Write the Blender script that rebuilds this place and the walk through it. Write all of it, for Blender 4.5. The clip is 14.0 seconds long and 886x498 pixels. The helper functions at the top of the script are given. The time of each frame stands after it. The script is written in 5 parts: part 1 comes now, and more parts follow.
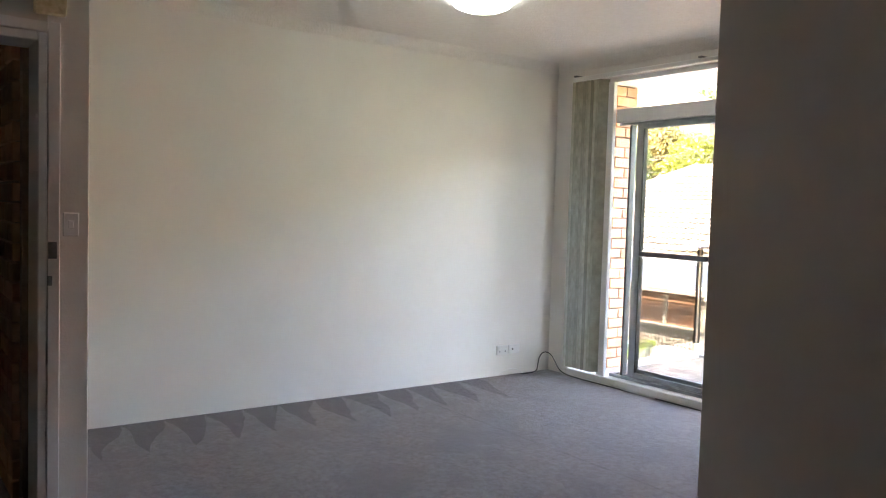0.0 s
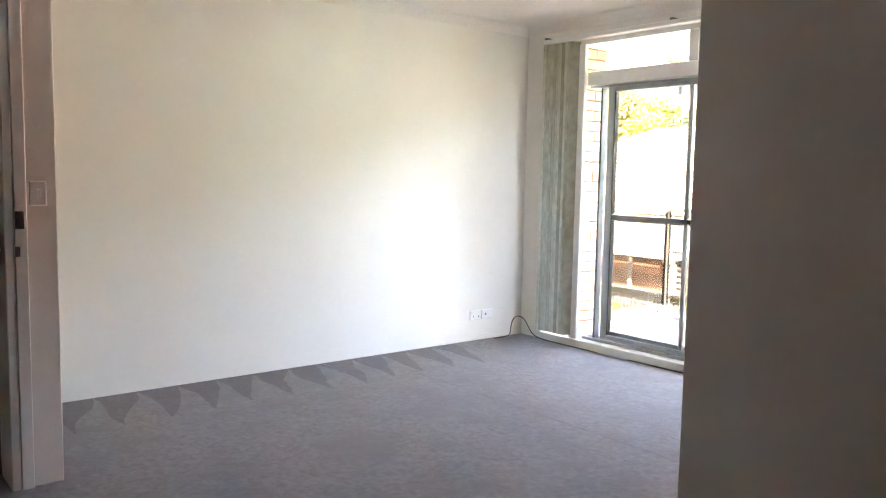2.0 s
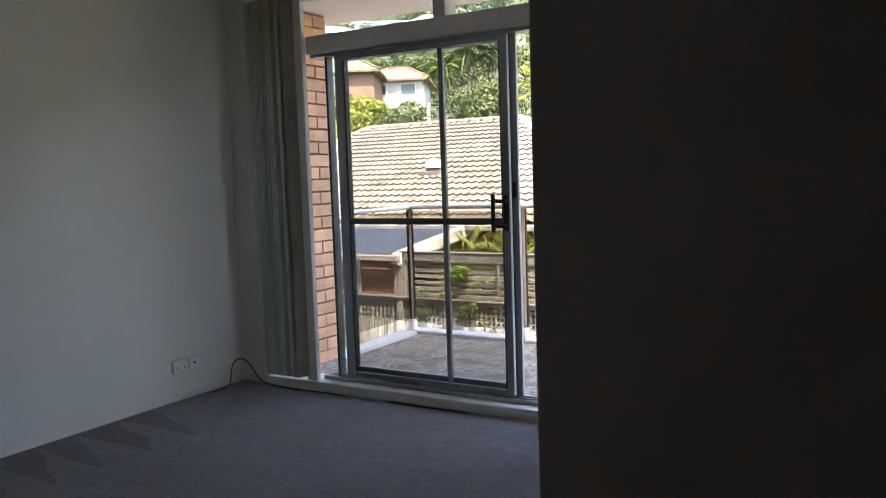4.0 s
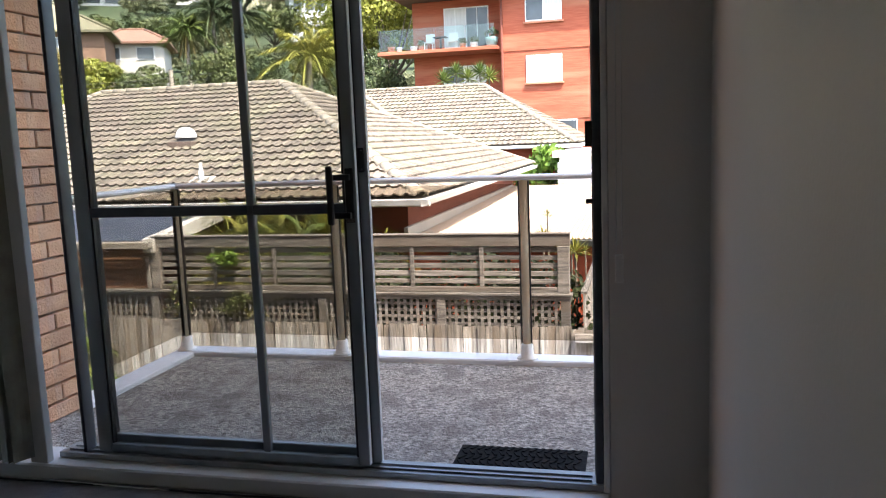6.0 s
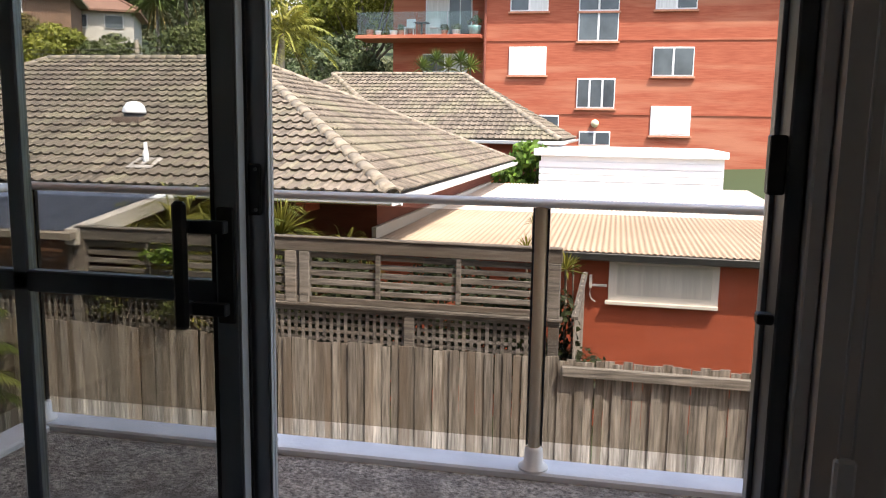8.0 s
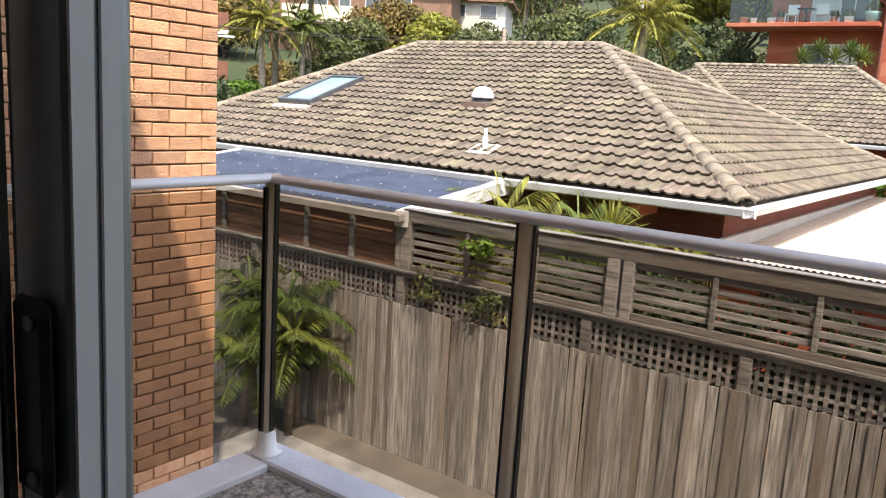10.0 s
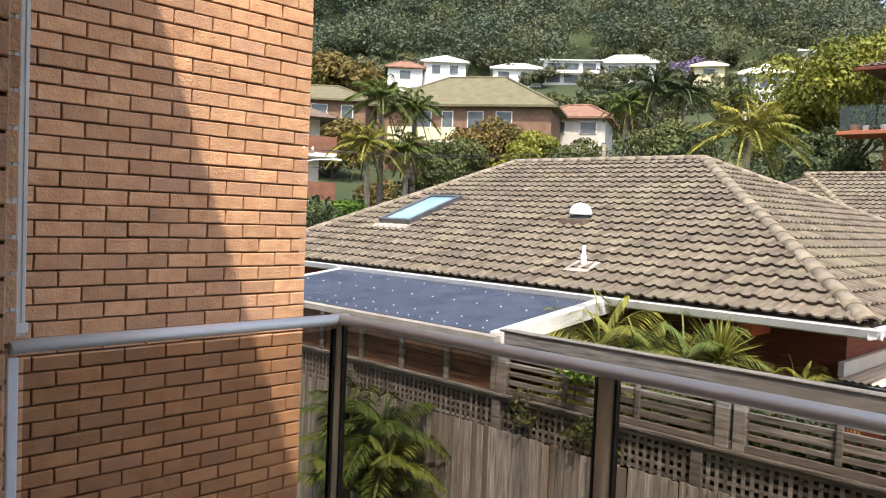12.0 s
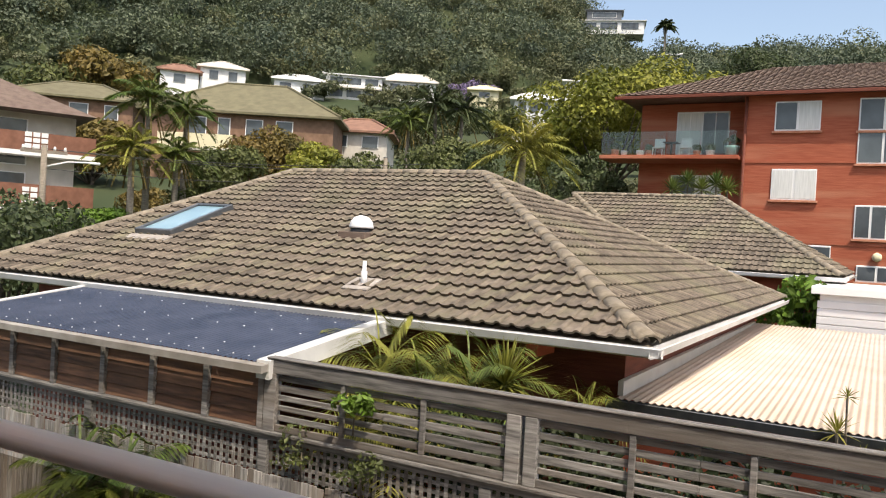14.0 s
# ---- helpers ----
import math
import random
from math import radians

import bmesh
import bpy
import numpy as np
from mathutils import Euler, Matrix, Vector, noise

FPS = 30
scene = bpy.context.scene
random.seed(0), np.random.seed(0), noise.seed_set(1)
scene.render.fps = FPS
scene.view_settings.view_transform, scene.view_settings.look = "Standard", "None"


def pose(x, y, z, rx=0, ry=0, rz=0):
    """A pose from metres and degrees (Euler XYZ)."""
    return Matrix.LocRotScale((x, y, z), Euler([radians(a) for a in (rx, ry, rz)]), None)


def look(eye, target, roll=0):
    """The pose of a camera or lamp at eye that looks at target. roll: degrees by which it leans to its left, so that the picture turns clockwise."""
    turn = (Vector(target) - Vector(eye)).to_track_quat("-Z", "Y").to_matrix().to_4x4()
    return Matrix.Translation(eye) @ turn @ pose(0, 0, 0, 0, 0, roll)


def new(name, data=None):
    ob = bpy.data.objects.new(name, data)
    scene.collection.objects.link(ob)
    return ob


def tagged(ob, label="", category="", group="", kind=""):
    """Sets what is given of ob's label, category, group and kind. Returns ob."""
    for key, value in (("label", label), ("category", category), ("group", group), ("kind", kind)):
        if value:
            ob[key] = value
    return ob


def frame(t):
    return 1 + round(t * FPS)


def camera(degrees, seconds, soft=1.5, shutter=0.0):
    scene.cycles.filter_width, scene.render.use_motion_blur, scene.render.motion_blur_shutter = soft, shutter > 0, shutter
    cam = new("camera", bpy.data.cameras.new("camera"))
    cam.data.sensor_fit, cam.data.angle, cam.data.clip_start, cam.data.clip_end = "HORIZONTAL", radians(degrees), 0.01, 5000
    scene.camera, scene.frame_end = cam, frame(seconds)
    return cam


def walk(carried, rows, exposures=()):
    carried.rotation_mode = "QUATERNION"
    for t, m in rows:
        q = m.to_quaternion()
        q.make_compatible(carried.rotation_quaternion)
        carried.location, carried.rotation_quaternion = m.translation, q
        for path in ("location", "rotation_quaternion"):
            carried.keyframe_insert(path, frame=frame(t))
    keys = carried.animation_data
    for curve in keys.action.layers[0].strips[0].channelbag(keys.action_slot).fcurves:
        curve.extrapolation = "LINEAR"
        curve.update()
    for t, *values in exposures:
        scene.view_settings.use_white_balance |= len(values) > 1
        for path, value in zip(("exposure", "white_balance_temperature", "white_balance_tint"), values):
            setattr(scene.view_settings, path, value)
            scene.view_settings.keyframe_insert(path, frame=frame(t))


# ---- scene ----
# ---------------- camera ----------------
cam = camera(58.2, 14.0, soft=1.1)
PATH = [
    (0, (4.777, -4.592, 1.324), (3.162, -3.417, 1.218), 1.7),
    (0.5, (4.834, -4.666, 1.339), (3.213, -3.496, 1.283), 1.1),
    (1, (4.841, -4.702, 1.334), (3.241, -3.506, 1.238), 2.1),
    (1.5, (4.805, -4.704, 1.335), (3.239, -3.471, 1.174), 2.4),
    (2, (4.709, -4.631, 1.312), (3.156, -3.384, 1.125), 1.1),
    (2.5, (4.516, -4.466, 1.303), (3.031, -3.138, 1.125), 0.5),
    (3, (4.276, -4.231, 1.256), (2.917, -2.773, 1.094), 0.3),
    (3.2, (4.163, -4.105, 1.265), (2.868, -2.59, 1.1), -0.2),
    (5.5, (3.007, -2.83, 1.257), (2.42, -0.932, 1.024), -2.5),
    (6, (2.817, -2.505, 1.241), (2.353, -0.578, 0.967), -2.2),
    (6.5, (2.676, -2.162, 1.267), (2.36, -0.212, 0.955), -1.5),
    (7, (2.582, -1.803, 1.266), (2.31, 0.154, 0.959), -0.3),
    (9.5, (2.286, -0.233, 1.311), (1.353, 1.509, 0.986), 3.7),
    (10, (2.217, -0.061, 1.305), (1.064, 1.534, 0.948), 3.6),
    (10.5, (2.189, 0.061, 1.327), (0.901, 1.552, 0.988), 3.3),
    (11, (2.171, 0.106, 1.362), (0.814, 1.556, 1.121), 2.6),
    (11.5, (2.17, 0.115, 1.393), (0.789, 1.556, 1.277), 2.3),
    (12, (2.163, 0.147, 1.38), (0.782, 1.592, 1.291), 2.4),
    (12.5, (2.092, 0.246, 1.361), (0.76, 1.735, 1.243), 2.9),
    (13, (1.917, 0.448, 1.379), (0.711, 2.039, 1.266), 3.6),
    (13.5, (1.738, 0.669, 1.354), (0.666, 2.355, 1.264), 4.0),
    (14, (1.585, 1.029, 1.362), (0.642, 2.792, 1.336), 3.3),
]
walk(cam, [(t, look(e, a, r)) for t, e, a, r in PATH], [(0, 5.45, 7150, 14), (0.5, 5.97, 7200, 14), (1, 6.03, 7250, 14), (1.5, 6.18, 7200, 14), (2, 6.22, 7200, 14), (2.5, 5.82, 7050, 14), (3, 4.75, 6850, 13), (5.3, 2.87, 6300, 11), (6, 2.6, 6550, 11), (7, 2.0, 6850, 12), (9.5, 1.5, 6800, 12), (10.5, 1.58, 7000, 12), (11.5, 1.3, 6950, 11), (12.5, 1.15, 7000, 11), (14, 0.77, 7250, 11)])

# ---------------- light ----------------
SUN_DIR = Vector((-0.44, 0.36, -1.0)).normalized()      # the way the light travels
world = bpy.data.worlds.new("sky")
scene.world = world
world.use_nodes = True
wn = world.node_tree
sky = wn.nodes.new("ShaderNodeTexSky")
sky.sky_type = "NISHITA"
sky.sun_disc = False
sky.sun_elevation = math.asin(-SUN_DIR.z)
sky.sun_rotation = math.atan2(-SUN_DIR.x, -SUN_DIR.y)
sky.air_density, sky.dust_density, sky.ozone_density = 1.0, 3.0, 1.0
wn.links.new(sky.outputs[0], wn.nodes["Background"].inputs[0])
wn.nodes["Background"].inputs[1].default_value = 0.15
sun = new("sun", bpy.data.lights.new("sun", "SUN"))
sun.data.energy, sun.data.angle, sun.data.color = 2.75, radians(0.55), (1.0, 0.95, 0.86)
sun.matrix_world = look((0, 0, 30), Vector((0, 0, 30)) + SUN_DIR)

# ---------------- materials ----------------
def surf(name, c1, c2, scale=6.0, rough=0.7, bump=0.15, bscale=60.0, metal=0.0, per_object=0.0, per_island=0.0, stain=None, stretch=(1, 1, 1), spec=0.5):
    """Two-scale mottled surface with fine relief; per_object / per_island vary brightness piece by piece."""
    m = bpy.data.materials.new(name)
    m.use_nodes = True
    t = m.node_tree
    b = t.nodes["Principled BSDF"]
    b.inputs["Roughness"].default_value, b.inputs["Metallic"].default_value = rough, metal
    b.inputs["Specular IOR Level"].default_value = spec
    co = t.nodes.new("ShaderNodeTexCoord")
    info = t.nodes.new("ShaderNodeObjectInfo")
    mul = t.nodes.new("ShaderNodeVectorMath"); mul.operation = "MULTIPLY"
    mul.inputs[1].default_value = stretch
    add = t.nodes.new("ShaderNodeVectorMath"); add.operation = "ADD"
    rnd = t.nodes.new("ShaderNodeMath"); rnd.operation = "MULTIPLY"; rnd.inputs[1].default_value = 37.0
    t.links.new(info.outputs["Random"], rnd.inputs[0])
    t.links.new(co.outputs["Object"], mul.inputs[0])
    t.links.new(mul.outputs[0], add.inputs[0]); t.links.new(rnd.outputs[0], add.inputs[1])
    n1 = t.nodes.new("ShaderNodeTexNoise"); n1.inputs["Scale"].default_value = scale; n1.inputs["Detail"].default_value = 6
    n2 = t.nodes.new("ShaderNodeTexNoise"); n2.inputs["Scale"].default_value = scale * 0.13; n2.inputs["Detail"].default_value = 3
    n3 = t.nodes.new("ShaderNodeTexNoise"); n3.inputs["Scale"].default_value = bscale; n3.inputs["Detail"].default_value = 4
    for n in (n1, n2, n3):
        t.links.new(add.outputs[0], n.inputs["Vector"])
    ramp = t.nodes.new("ShaderNodeValToRGB")
    ramp.color_ramp.elements[0].position, ramp.color_ramp.elements[1].position = 0.32, 0.68
    ramp.color_ramp.elements[0].color, ramp.color_ramp.elements[1].color = (*c1, 1), (*c2, 1)
    t.links.new(n1.outputs[0], ramp.inputs[0])
    out = ramp.outputs[0]
    if stain:
        sr = t.nodes.new("ShaderNodeValToRGB")
        sr.color_ramp.elements[0].position, sr.color_ramp.elements[1].position = 0.48, 0.66
        sr.color_ramp.elements[0].color, sr.color_ramp.elements[1].color = (0, 0, 0, 1), (0.75, 0.75, 0.75, 1)
        t.links.new(n2.outputs[0], sr.inputs[0])
        mx = t.nodes.new("ShaderNodeMixRGB"); mx.inputs[2].default_value = (*stain, 1)
        t.links.new(sr.outputs[0], mx.inputs[0]); t.links.new(out, mx.inputs[1]); out = mx.outputs[0]
    if per_object or per_island:
        hs = t.nodes.new("ShaderNodeHueSaturation")
        mr = t.nodes.new("ShaderNodeMapRange")
        a = per_object or per_island
        mr.inputs["To Min"].default_value, mr.inputs["To Max"].default_value = 1 - a, 1 + a
        if per_object:
            t.links.new(info.outputs["Random"], mr.inputs["Value"])
        else:
            geo = t.nodes.new("ShaderNodeNewGeometry")
            t.links.new(geo.outputs["Random Per Island"], mr.inputs["Value"])
        t.links.new(mr.outputs[0], hs.inputs["Value"]); t.links.new(out, hs.inputs["Color"]); out = hs.outputs[0]
    t.links.new(out, b.inputs["Base Color"])
    if bump:
        bp = t.nodes.new("ShaderNodeBump"); bp.inputs["Strength"].default_value = bump; bp.inputs["Distance"].default_value = 0.02
        t.links.new(n3.outputs[0], bp.inputs["Height"]); t.links.new(bp.outputs[0], b.inputs["Normal"])
    return m

def glass(name, tint, gloss=1.0):
    """A thin pane: tinted see-through, with a mirror sheen by Fresnel."""
    m = bpy.data.materials.new(name)
    m.use_nodes = True
    t = m.node_tree
    t.nodes.remove(t.nodes["Principled BSDF"])
    tr = t.nodes.new("ShaderNodeBsdfTransparent"); tr.inputs[0].default_value = (*tint, 1)
    gl = t.nodes.new("ShaderNodeBsdfGlossy"); gl.inputs["Roughness"].default_value = 0.02
    fr = t.nodes.new("ShaderNodeLayerWeight"); fr.inputs[0].default_value = 0.5
    p5 = t.nodes.new("ShaderNodeMath"); p5.operation = "POWER"; p5.inputs[1].default_value = 5.0
    k = t.nodes.new("ShaderNodeMath"); k.operation = "MULTIPLY_ADD"; k.use_clamp = True
    k.inputs[1].default_value = 0.9 * gloss; k.inputs[2].default_value = 0.04 * gloss
    mx = t.nodes.new("ShaderNodeMixShader")
    t.links.new(fr.outputs["Facing"], p5.inputs[0]); t.links.new(p5.outputs[0], k.inputs[0]); t.links.new(k.outputs[0], mx.inputs[0])
    t.links.new(tr.outputs[0], mx.inputs[1]); t.links.new(gl.outputs[0], mx.inputs[2])
    t.links.new(mx.outputs[0], t.nodes["Material Output"].inputs[0])
    return m

def leaf(name, c1, c2, scale=0.35):
    m = surf(name, c1, c2, scale=scale, rough=0.55, bump=0, per_island=0.45 if scale > 0.2 else 0.24, spec=0.3)
    b = m.node_tree.nodes["Principled BSDF"]
    t = m.node_tree
    tl = t.nodes.new("ShaderNodeBsdfTranslucent")
    mx = t.nodes.new("ShaderNodeMixShader"); mx.inputs[0].default_value = 0.25
    src = b.inputs["Base Color"].links[0].from_socket
    t.links.new(src, tl.inputs[0])
    t.links.new(b.outputs[0], mx.inputs[1]); t.links.new(tl.outputs[0], mx.inputs[2])
    t.links.new(mx.outputs[0], t.nodes["Material Output"].inputs[0])
    return m

M_WALL = surf("wall_paint", (0.75, 0.715, 0.665), (0.78, 0.745, 0.695), scale=2.5, rough=0.55, bump=0.05, bscale=90)
M_CEIL = surf("ceiling_paint", (0.76, 0.72, 0.66), (0.80, 0.76, 0.71), scale=30, rough=0.8, bump=0.5, bscale=70)
M_TRIM = surf("white_gloss_paint", (0.78, 0.77, 0.75), (0.83, 0.82, 0.80), scale=9, rough=0.35, bump=0.04, stain=(0.66, 0.64, 0.6))
M_ALU = surf("anodised_aluminium", (0.30, 0.32, 0.33), (0.40, 0.42, 0.43), scale=12, rough=0.38, bump=0.03, metal=0.7, stretch=(1, 1, 0.1))
# paler copy of the door aluminium: daylight on the edges put into the colour
M_DAYLITALU = surf("daylit_aluminium", (0.74, 0.73, 0.72), (0.80, 0.79, 0.78), scale=14, rough=0.5, bump=0.02, metal=0.1, stretch=(1, 1, 0.1))
M_DARKALU = surf("dark_door_frame", (0.10, 0.11, 0.12), (0.14, 0.15, 0.16), scale=12, rough=0.4, bump=0.03, metal=0.5)
M_BLACK = surf("black_plastic", (0.012, 0.012, 0.013), (0.03, 0.03, 0.03), scale=30, rough=0.4, bump=0.08)
M_RUBBER = surf("matt_black_rubber", (0.010, 0.010, 0.011), (0.022, 0.022, 0.023), scale=30, rough=0.95, bump=0.2, spec=0.15)
M_BLIND = surf("blind_fabric", (0.27, 0.265, 0.21), (0.38, 0.372, 0.30), scale=14, rough=0.9, bump=0.25, bscale=300, per_object=0.28)
M_PLASTIC = surf("white_plastic", (0.74, 0.73, 0.70), (0.80, 0.79, 0.76), scale=12, rough=0.35, bump=0.02)
M_DOORBELL = surf("speckled_chime_box", (0.42, 0.33, 0.18), (0.62, 0.52, 0.33), scale=45, rough=0.6, bump=0.1)
M_STEEL = surf("strike_plate_steel", (0.16, 0.16, 0.16), (0.25, 0.25, 0.25), scale=30, rough=0.35, bump=0.05, metal=0.9)
M_BRICK = surf("orange_brick", (0.54, 0.282, 0.152), (0.67, 0.392, 0.222), scale=13, rough=0.85, bump=0.45, bscale=75, per_object=0.16, stain=(0.47, 0.27, 0.18))
# red brick with the eave's shade in its colour; also the flats' dark red gutter
M_DARKRED_EAVESHADE = surf("dark_red_eave_shade", (0.12, 0.03, 0.018), (0.18, 0.05, 0.03), scale=5, rough=0.85, bump=0.3, bscale=30, stretch=(0.4, 0.4, 4))
M_BRICKJ = surf("orange_brick_far", (0.54, 0.282, 0.152), (0.67, 0.392, 0.222), scale=13, rough=0.85, bump=0.45, bscale=75, per_island=0.16, stain=(0.47, 0.27, 0.18))
M_MORTAR = surf("mortar", (0.22, 0.145, 0.10), (0.31, 0.205, 0.14), scale=25, rough=0.95, bump=0.5, bscale=120)
M_BROWNBRICK = surf("brown_stairwell_brick", (0.27, 0.14, 0.075), (0.40, 0.215, 0.12), scale=9, rough=0.8, bump=0.3, per_object=0.2)
M_REDBRICK = surf("red_flats_brick", (0.29, 0.068, 0.034), (0.39, 0.11, 0.058), scale=2.2, rough=0.9, bump=0.3, bscale=6, stain=(0.43, 0.17, 0.10), stretch=(0.6, 0.6, 6))
M_REDWALL = surf("red_painted_brick", (0.34, 0.075, 0.035), (0.42, 0.10, 0.05), scale=5, rough=0.8, bump=0.3, bscale=30, stretch=(0.4, 0.4, 4))
M_PEBBLE = surf("pebblecrete", (0.13, 0.115, 0.10), (0.60, 0.545, 0.48), scale=55, rough=0.85, bump=0.9, bscale=75, stain=(0.19, 0.165, 0.145))
M_KERB = surf("pale_painted_kerb", (0.72, 0.73, 0.75), (0.80, 0.81, 0.82), scale=8, rough=0.55, bump=0.1, stain=(0.52, 0.52, 0.54))
M_RAIL = surf("cream_powder_coat", (0.82, 0.805, 0.77), (0.86, 0.845, 0.81), scale=10, rough=0.3, bump=0.02)
M_POST = surf("tan_powder_coat", (0.60, 0.49, 0.33), (0.67, 0.56, 0.39), scale=10, rough=0.3, bump=0.02)
M_FENCE = surf("weathered_grey_paling", (0.18, 0.17, 0.158), (0.50, 0.475, 0.445), scale=5, rough=0.95, bump=0.6, bscale=45, per_object=0.32, stretch=(7, 7, 0.5), stain=(0.23, 0.185, 0.145))
M_SLAT = surf("weathered_grey_slat", (0.10, 0.096, 0.092), (0.32, 0.305, 0.29), scale=5, rough=0.95, bump=0.6, bscale=45, per_object=0.34, stretch=(0.5, 7, 7), stain=(0.17, 0.14, 0.115))
M_SHEDWOOD = surf("brown_stained_board", (0.075, 0.04, 0.025), (0.20, 0.10, 0.055), scale=4, rough=0.8, bump=0.4, bscale=40, per_object=0.35, stretch=(0.6, 6, 6))
M_TILE = surf("lichened_concrete_tile", (0.085, 0.069, 0.053), (0.185, 0.152, 0.118), scale=7, rough=0.95, bump=0.5, bscale=45, per_object=0.26, stain=(0.165, 0.15, 0.10), stretch=(1, 0.6, 1))
M_TILEJ = surf("lichened_concrete_tile_far", (0.085, 0.069, 0.053), (0.185, 0.152, 0.118), scale=7, rough=0.95, bump=0.5, bscale=45, per_island=0.26, stain=(0.165, 0.15, 0.10), stretch=(1, 0.6, 1))
M_RIDGE = surf("ridge_cap_concrete", (0.17, 0.142, 0.105), (0.28, 0.24, 0.185), scale=8, rough=0.95, bump=0.5, bscale=45, per_object=0.12)
M_DARKTILE = surf("dark_flats_tile", (0.11, 0.075, 0.06), (0.17, 0.125, 0.10), scale=3, rough=0.9, bump=0.4, per_island=0.15)
M_OLIVE = surf("olive_roof", (0.115, 0.105, 0.062), (0.16, 0.147, 0.088), scale=1.5, rough=0.9, bump=0.3)
M_TERRA = surf("faded_terracotta_roof", (0.19, 0.10, 0.07), (0.26, 0.145, 0.10), scale=1.5, rough=0.9, bump=0.3)
M_TIN = surf("cream_corrugated_sheet", (0.48, 0.40, 0.33), (0.57, 0.49, 0.415), scale=1.5, rough=0.5, bump=0.08, stain=(0.42, 0.33, 0.26))
M_POLY = surf("dark_polycarbonate", (0.030, 0.038, 0.060), (0.055, 0.065, 0.095), scale=2, rough=0.25, bump=0.03)
M_LEAD = surf("lead_sheet", (0.26, 0.235, 0.215), (0.38, 0.345, 0.31), scale=6, rough=0.7, bump=0.2)
# fascia in a brown-grey that holds the shadow on the lean-to's front
M_SHADEFASCIA = surf("shade_toned_fascia", (0.24, 0.225, 0.20), (0.36, 0.34, 0.31), scale=5, rough=0.7, bump=0.15, stain=(0.17, 0.14, 0.11))
M_GUTTER = surf("white_gutter", (0.62, 0.62, 0.62), (0.74, 0.74, 0.73), scale=4, rough=0.4, bump=0.03, stain=(0.5, 0.49, 0.46))
M_GROUND = surf("concrete_ground", (0.085, 0.078, 0.068), (0.17, 0.155, 0.135), scale=3, rough=0.95, bump=0.4, bscale=40, stain=(0.13, 0.115, 0.095))
M_GRASS = surf("hill_grass", (0.022, 0.040, 0.012), (0.045, 0.058, 0.022), scale=0.08, rough=1, bump=0)
M_TRUNK = surf("palm_trunk", (0.17, 0.145, 0.115), (0.28, 0.245, 0.20), scale=4, rough=0.95, bump=0.5, stretch=(1, 1, 6))
M_BARK = surf("bark", (0.07, 0.055, 0.04), (0.13, 0.105, 0.08), scale=4, rough=0.95, bump=0.5)
M_BROWNHOUSE = surf("brown_house_brick", (0.17, 0.10, 0.065), (0.25, 0.15, 0.10), scale=3, rough=0.9, bump=0.2)
M_PARAPET = surf("brown_parapet_brick", (0.16, 0.07, 0.045), (0.23, 0.105, 0.07), scale=3, rough=0.9, bump=0.2)
M_CREAM = surf("cream_render", (0.62, 0.57, 0.38), (0.70, 0.65, 0.46), scale=2, rough=0.8, bump=0.1)
M_RENDER = surf("pale_render", (0.50, 0.47, 0.42), (0.60, 0.57, 0.52), scale=2, rough=0.85, bump=0.1)
M_WHITEH = surf("white_house_paint", (0.68, 0.69, 0.70), (0.78, 0.78, 0.78), scale=1, rough=0.6, bump=0)
M_DARKWIN = surf("far_window_pane", (0.05, 0.06, 0.07), (0.10, 0.12, 0.135), scale=0.8, rough=0.08, bump=0)
M_CURTAIN = surf("pale_curtain", (0.55, 0.56, 0.55), (0.68, 0.69, 0.68), scale=6, rough=0.8, bump=0.2, stretch=(3, 3, 0.2))
M_SKYGLASS = surf("skylight_pane", (0.20, 0.33, 0.40), (0.30, 0.44, 0.50), scale=1, rough=0.06, bump=0)
M_POT = surf("glazed_pot", (0.20, 0.36, 0.36), (0.35, 0.5, 0.5), scale=3, rough=0.4, bump=0)
M_CLAY = surf("clay_pot", (0.42, 0.17, 0.10), (0.52, 0.24, 0.15), scale=5, rough=0.8, bump=0)
L_FOREST = leaf("forest_leaf", (0.042, 0.062, 0.026), (0.085, 0.108, 0.045))
# leaf colour taken almost to black: the deep shade behind the screen is in it
L_SHADE = leaf("shade_darkened_leaf", (0.016, 0.026, 0.010), (0.036, 0.048, 0.018))
L_CANE = leaf("cane_palm_leaf", (0.035, 0.07, 0.016), (0.15, 0.18, 0.035))
# green lightened towards blue-grey: distance haze mixed into the leaf colour
L_HILL = leaf("haze_tinted_hill_leaf", (0.052, 0.076, 0.053), (0.125, 0.15, 0.085), 0.11)
L_HILLB = leaf("pale_hill_leaf", (0.085, 0.11, 0.065), (0.18, 0.20, 0.105), 0.11)
L_FORESTB = leaf("forest_leaf_olive", (0.062, 0.078, 0.04), (0.15, 0.155, 0.075), 0.13)
L_BUSH = leaf("bush_leaf", (0.055, 0.075, 0.024), (0.12, 0.135, 0.045))
L_YELLOW = leaf("yellow_green_leaf", (0.11, 0.13, 0.018), (0.25, 0.25, 0.04))
L_ORANGE = leaf("rusty_leaf", (0.10, 0.085, 0.022), (0.18, 0.125, 0.035))
L_PALM = leaf("palm_leaf", (0.045, 0.085, 0.02), (0.13, 0.16, 0.035))
L_PALMY = leaf("yellowing_palm_leaf", (0.14, 0.16, 0.03), (0.27, 0.25, 0.05))
L_HEDGE = leaf("hedge_leaf", (0.07, 0.14, 0.015), (0.12, 0.2, 0.03))
L_PURPLE = leaf("jacaranda_bloom", (0.12, 0.09, 0.18), (0.2, 0.16, 0.26))
G_DOOR = glass("door_glass", (0.97, 0.98, 0.98), 1.0)
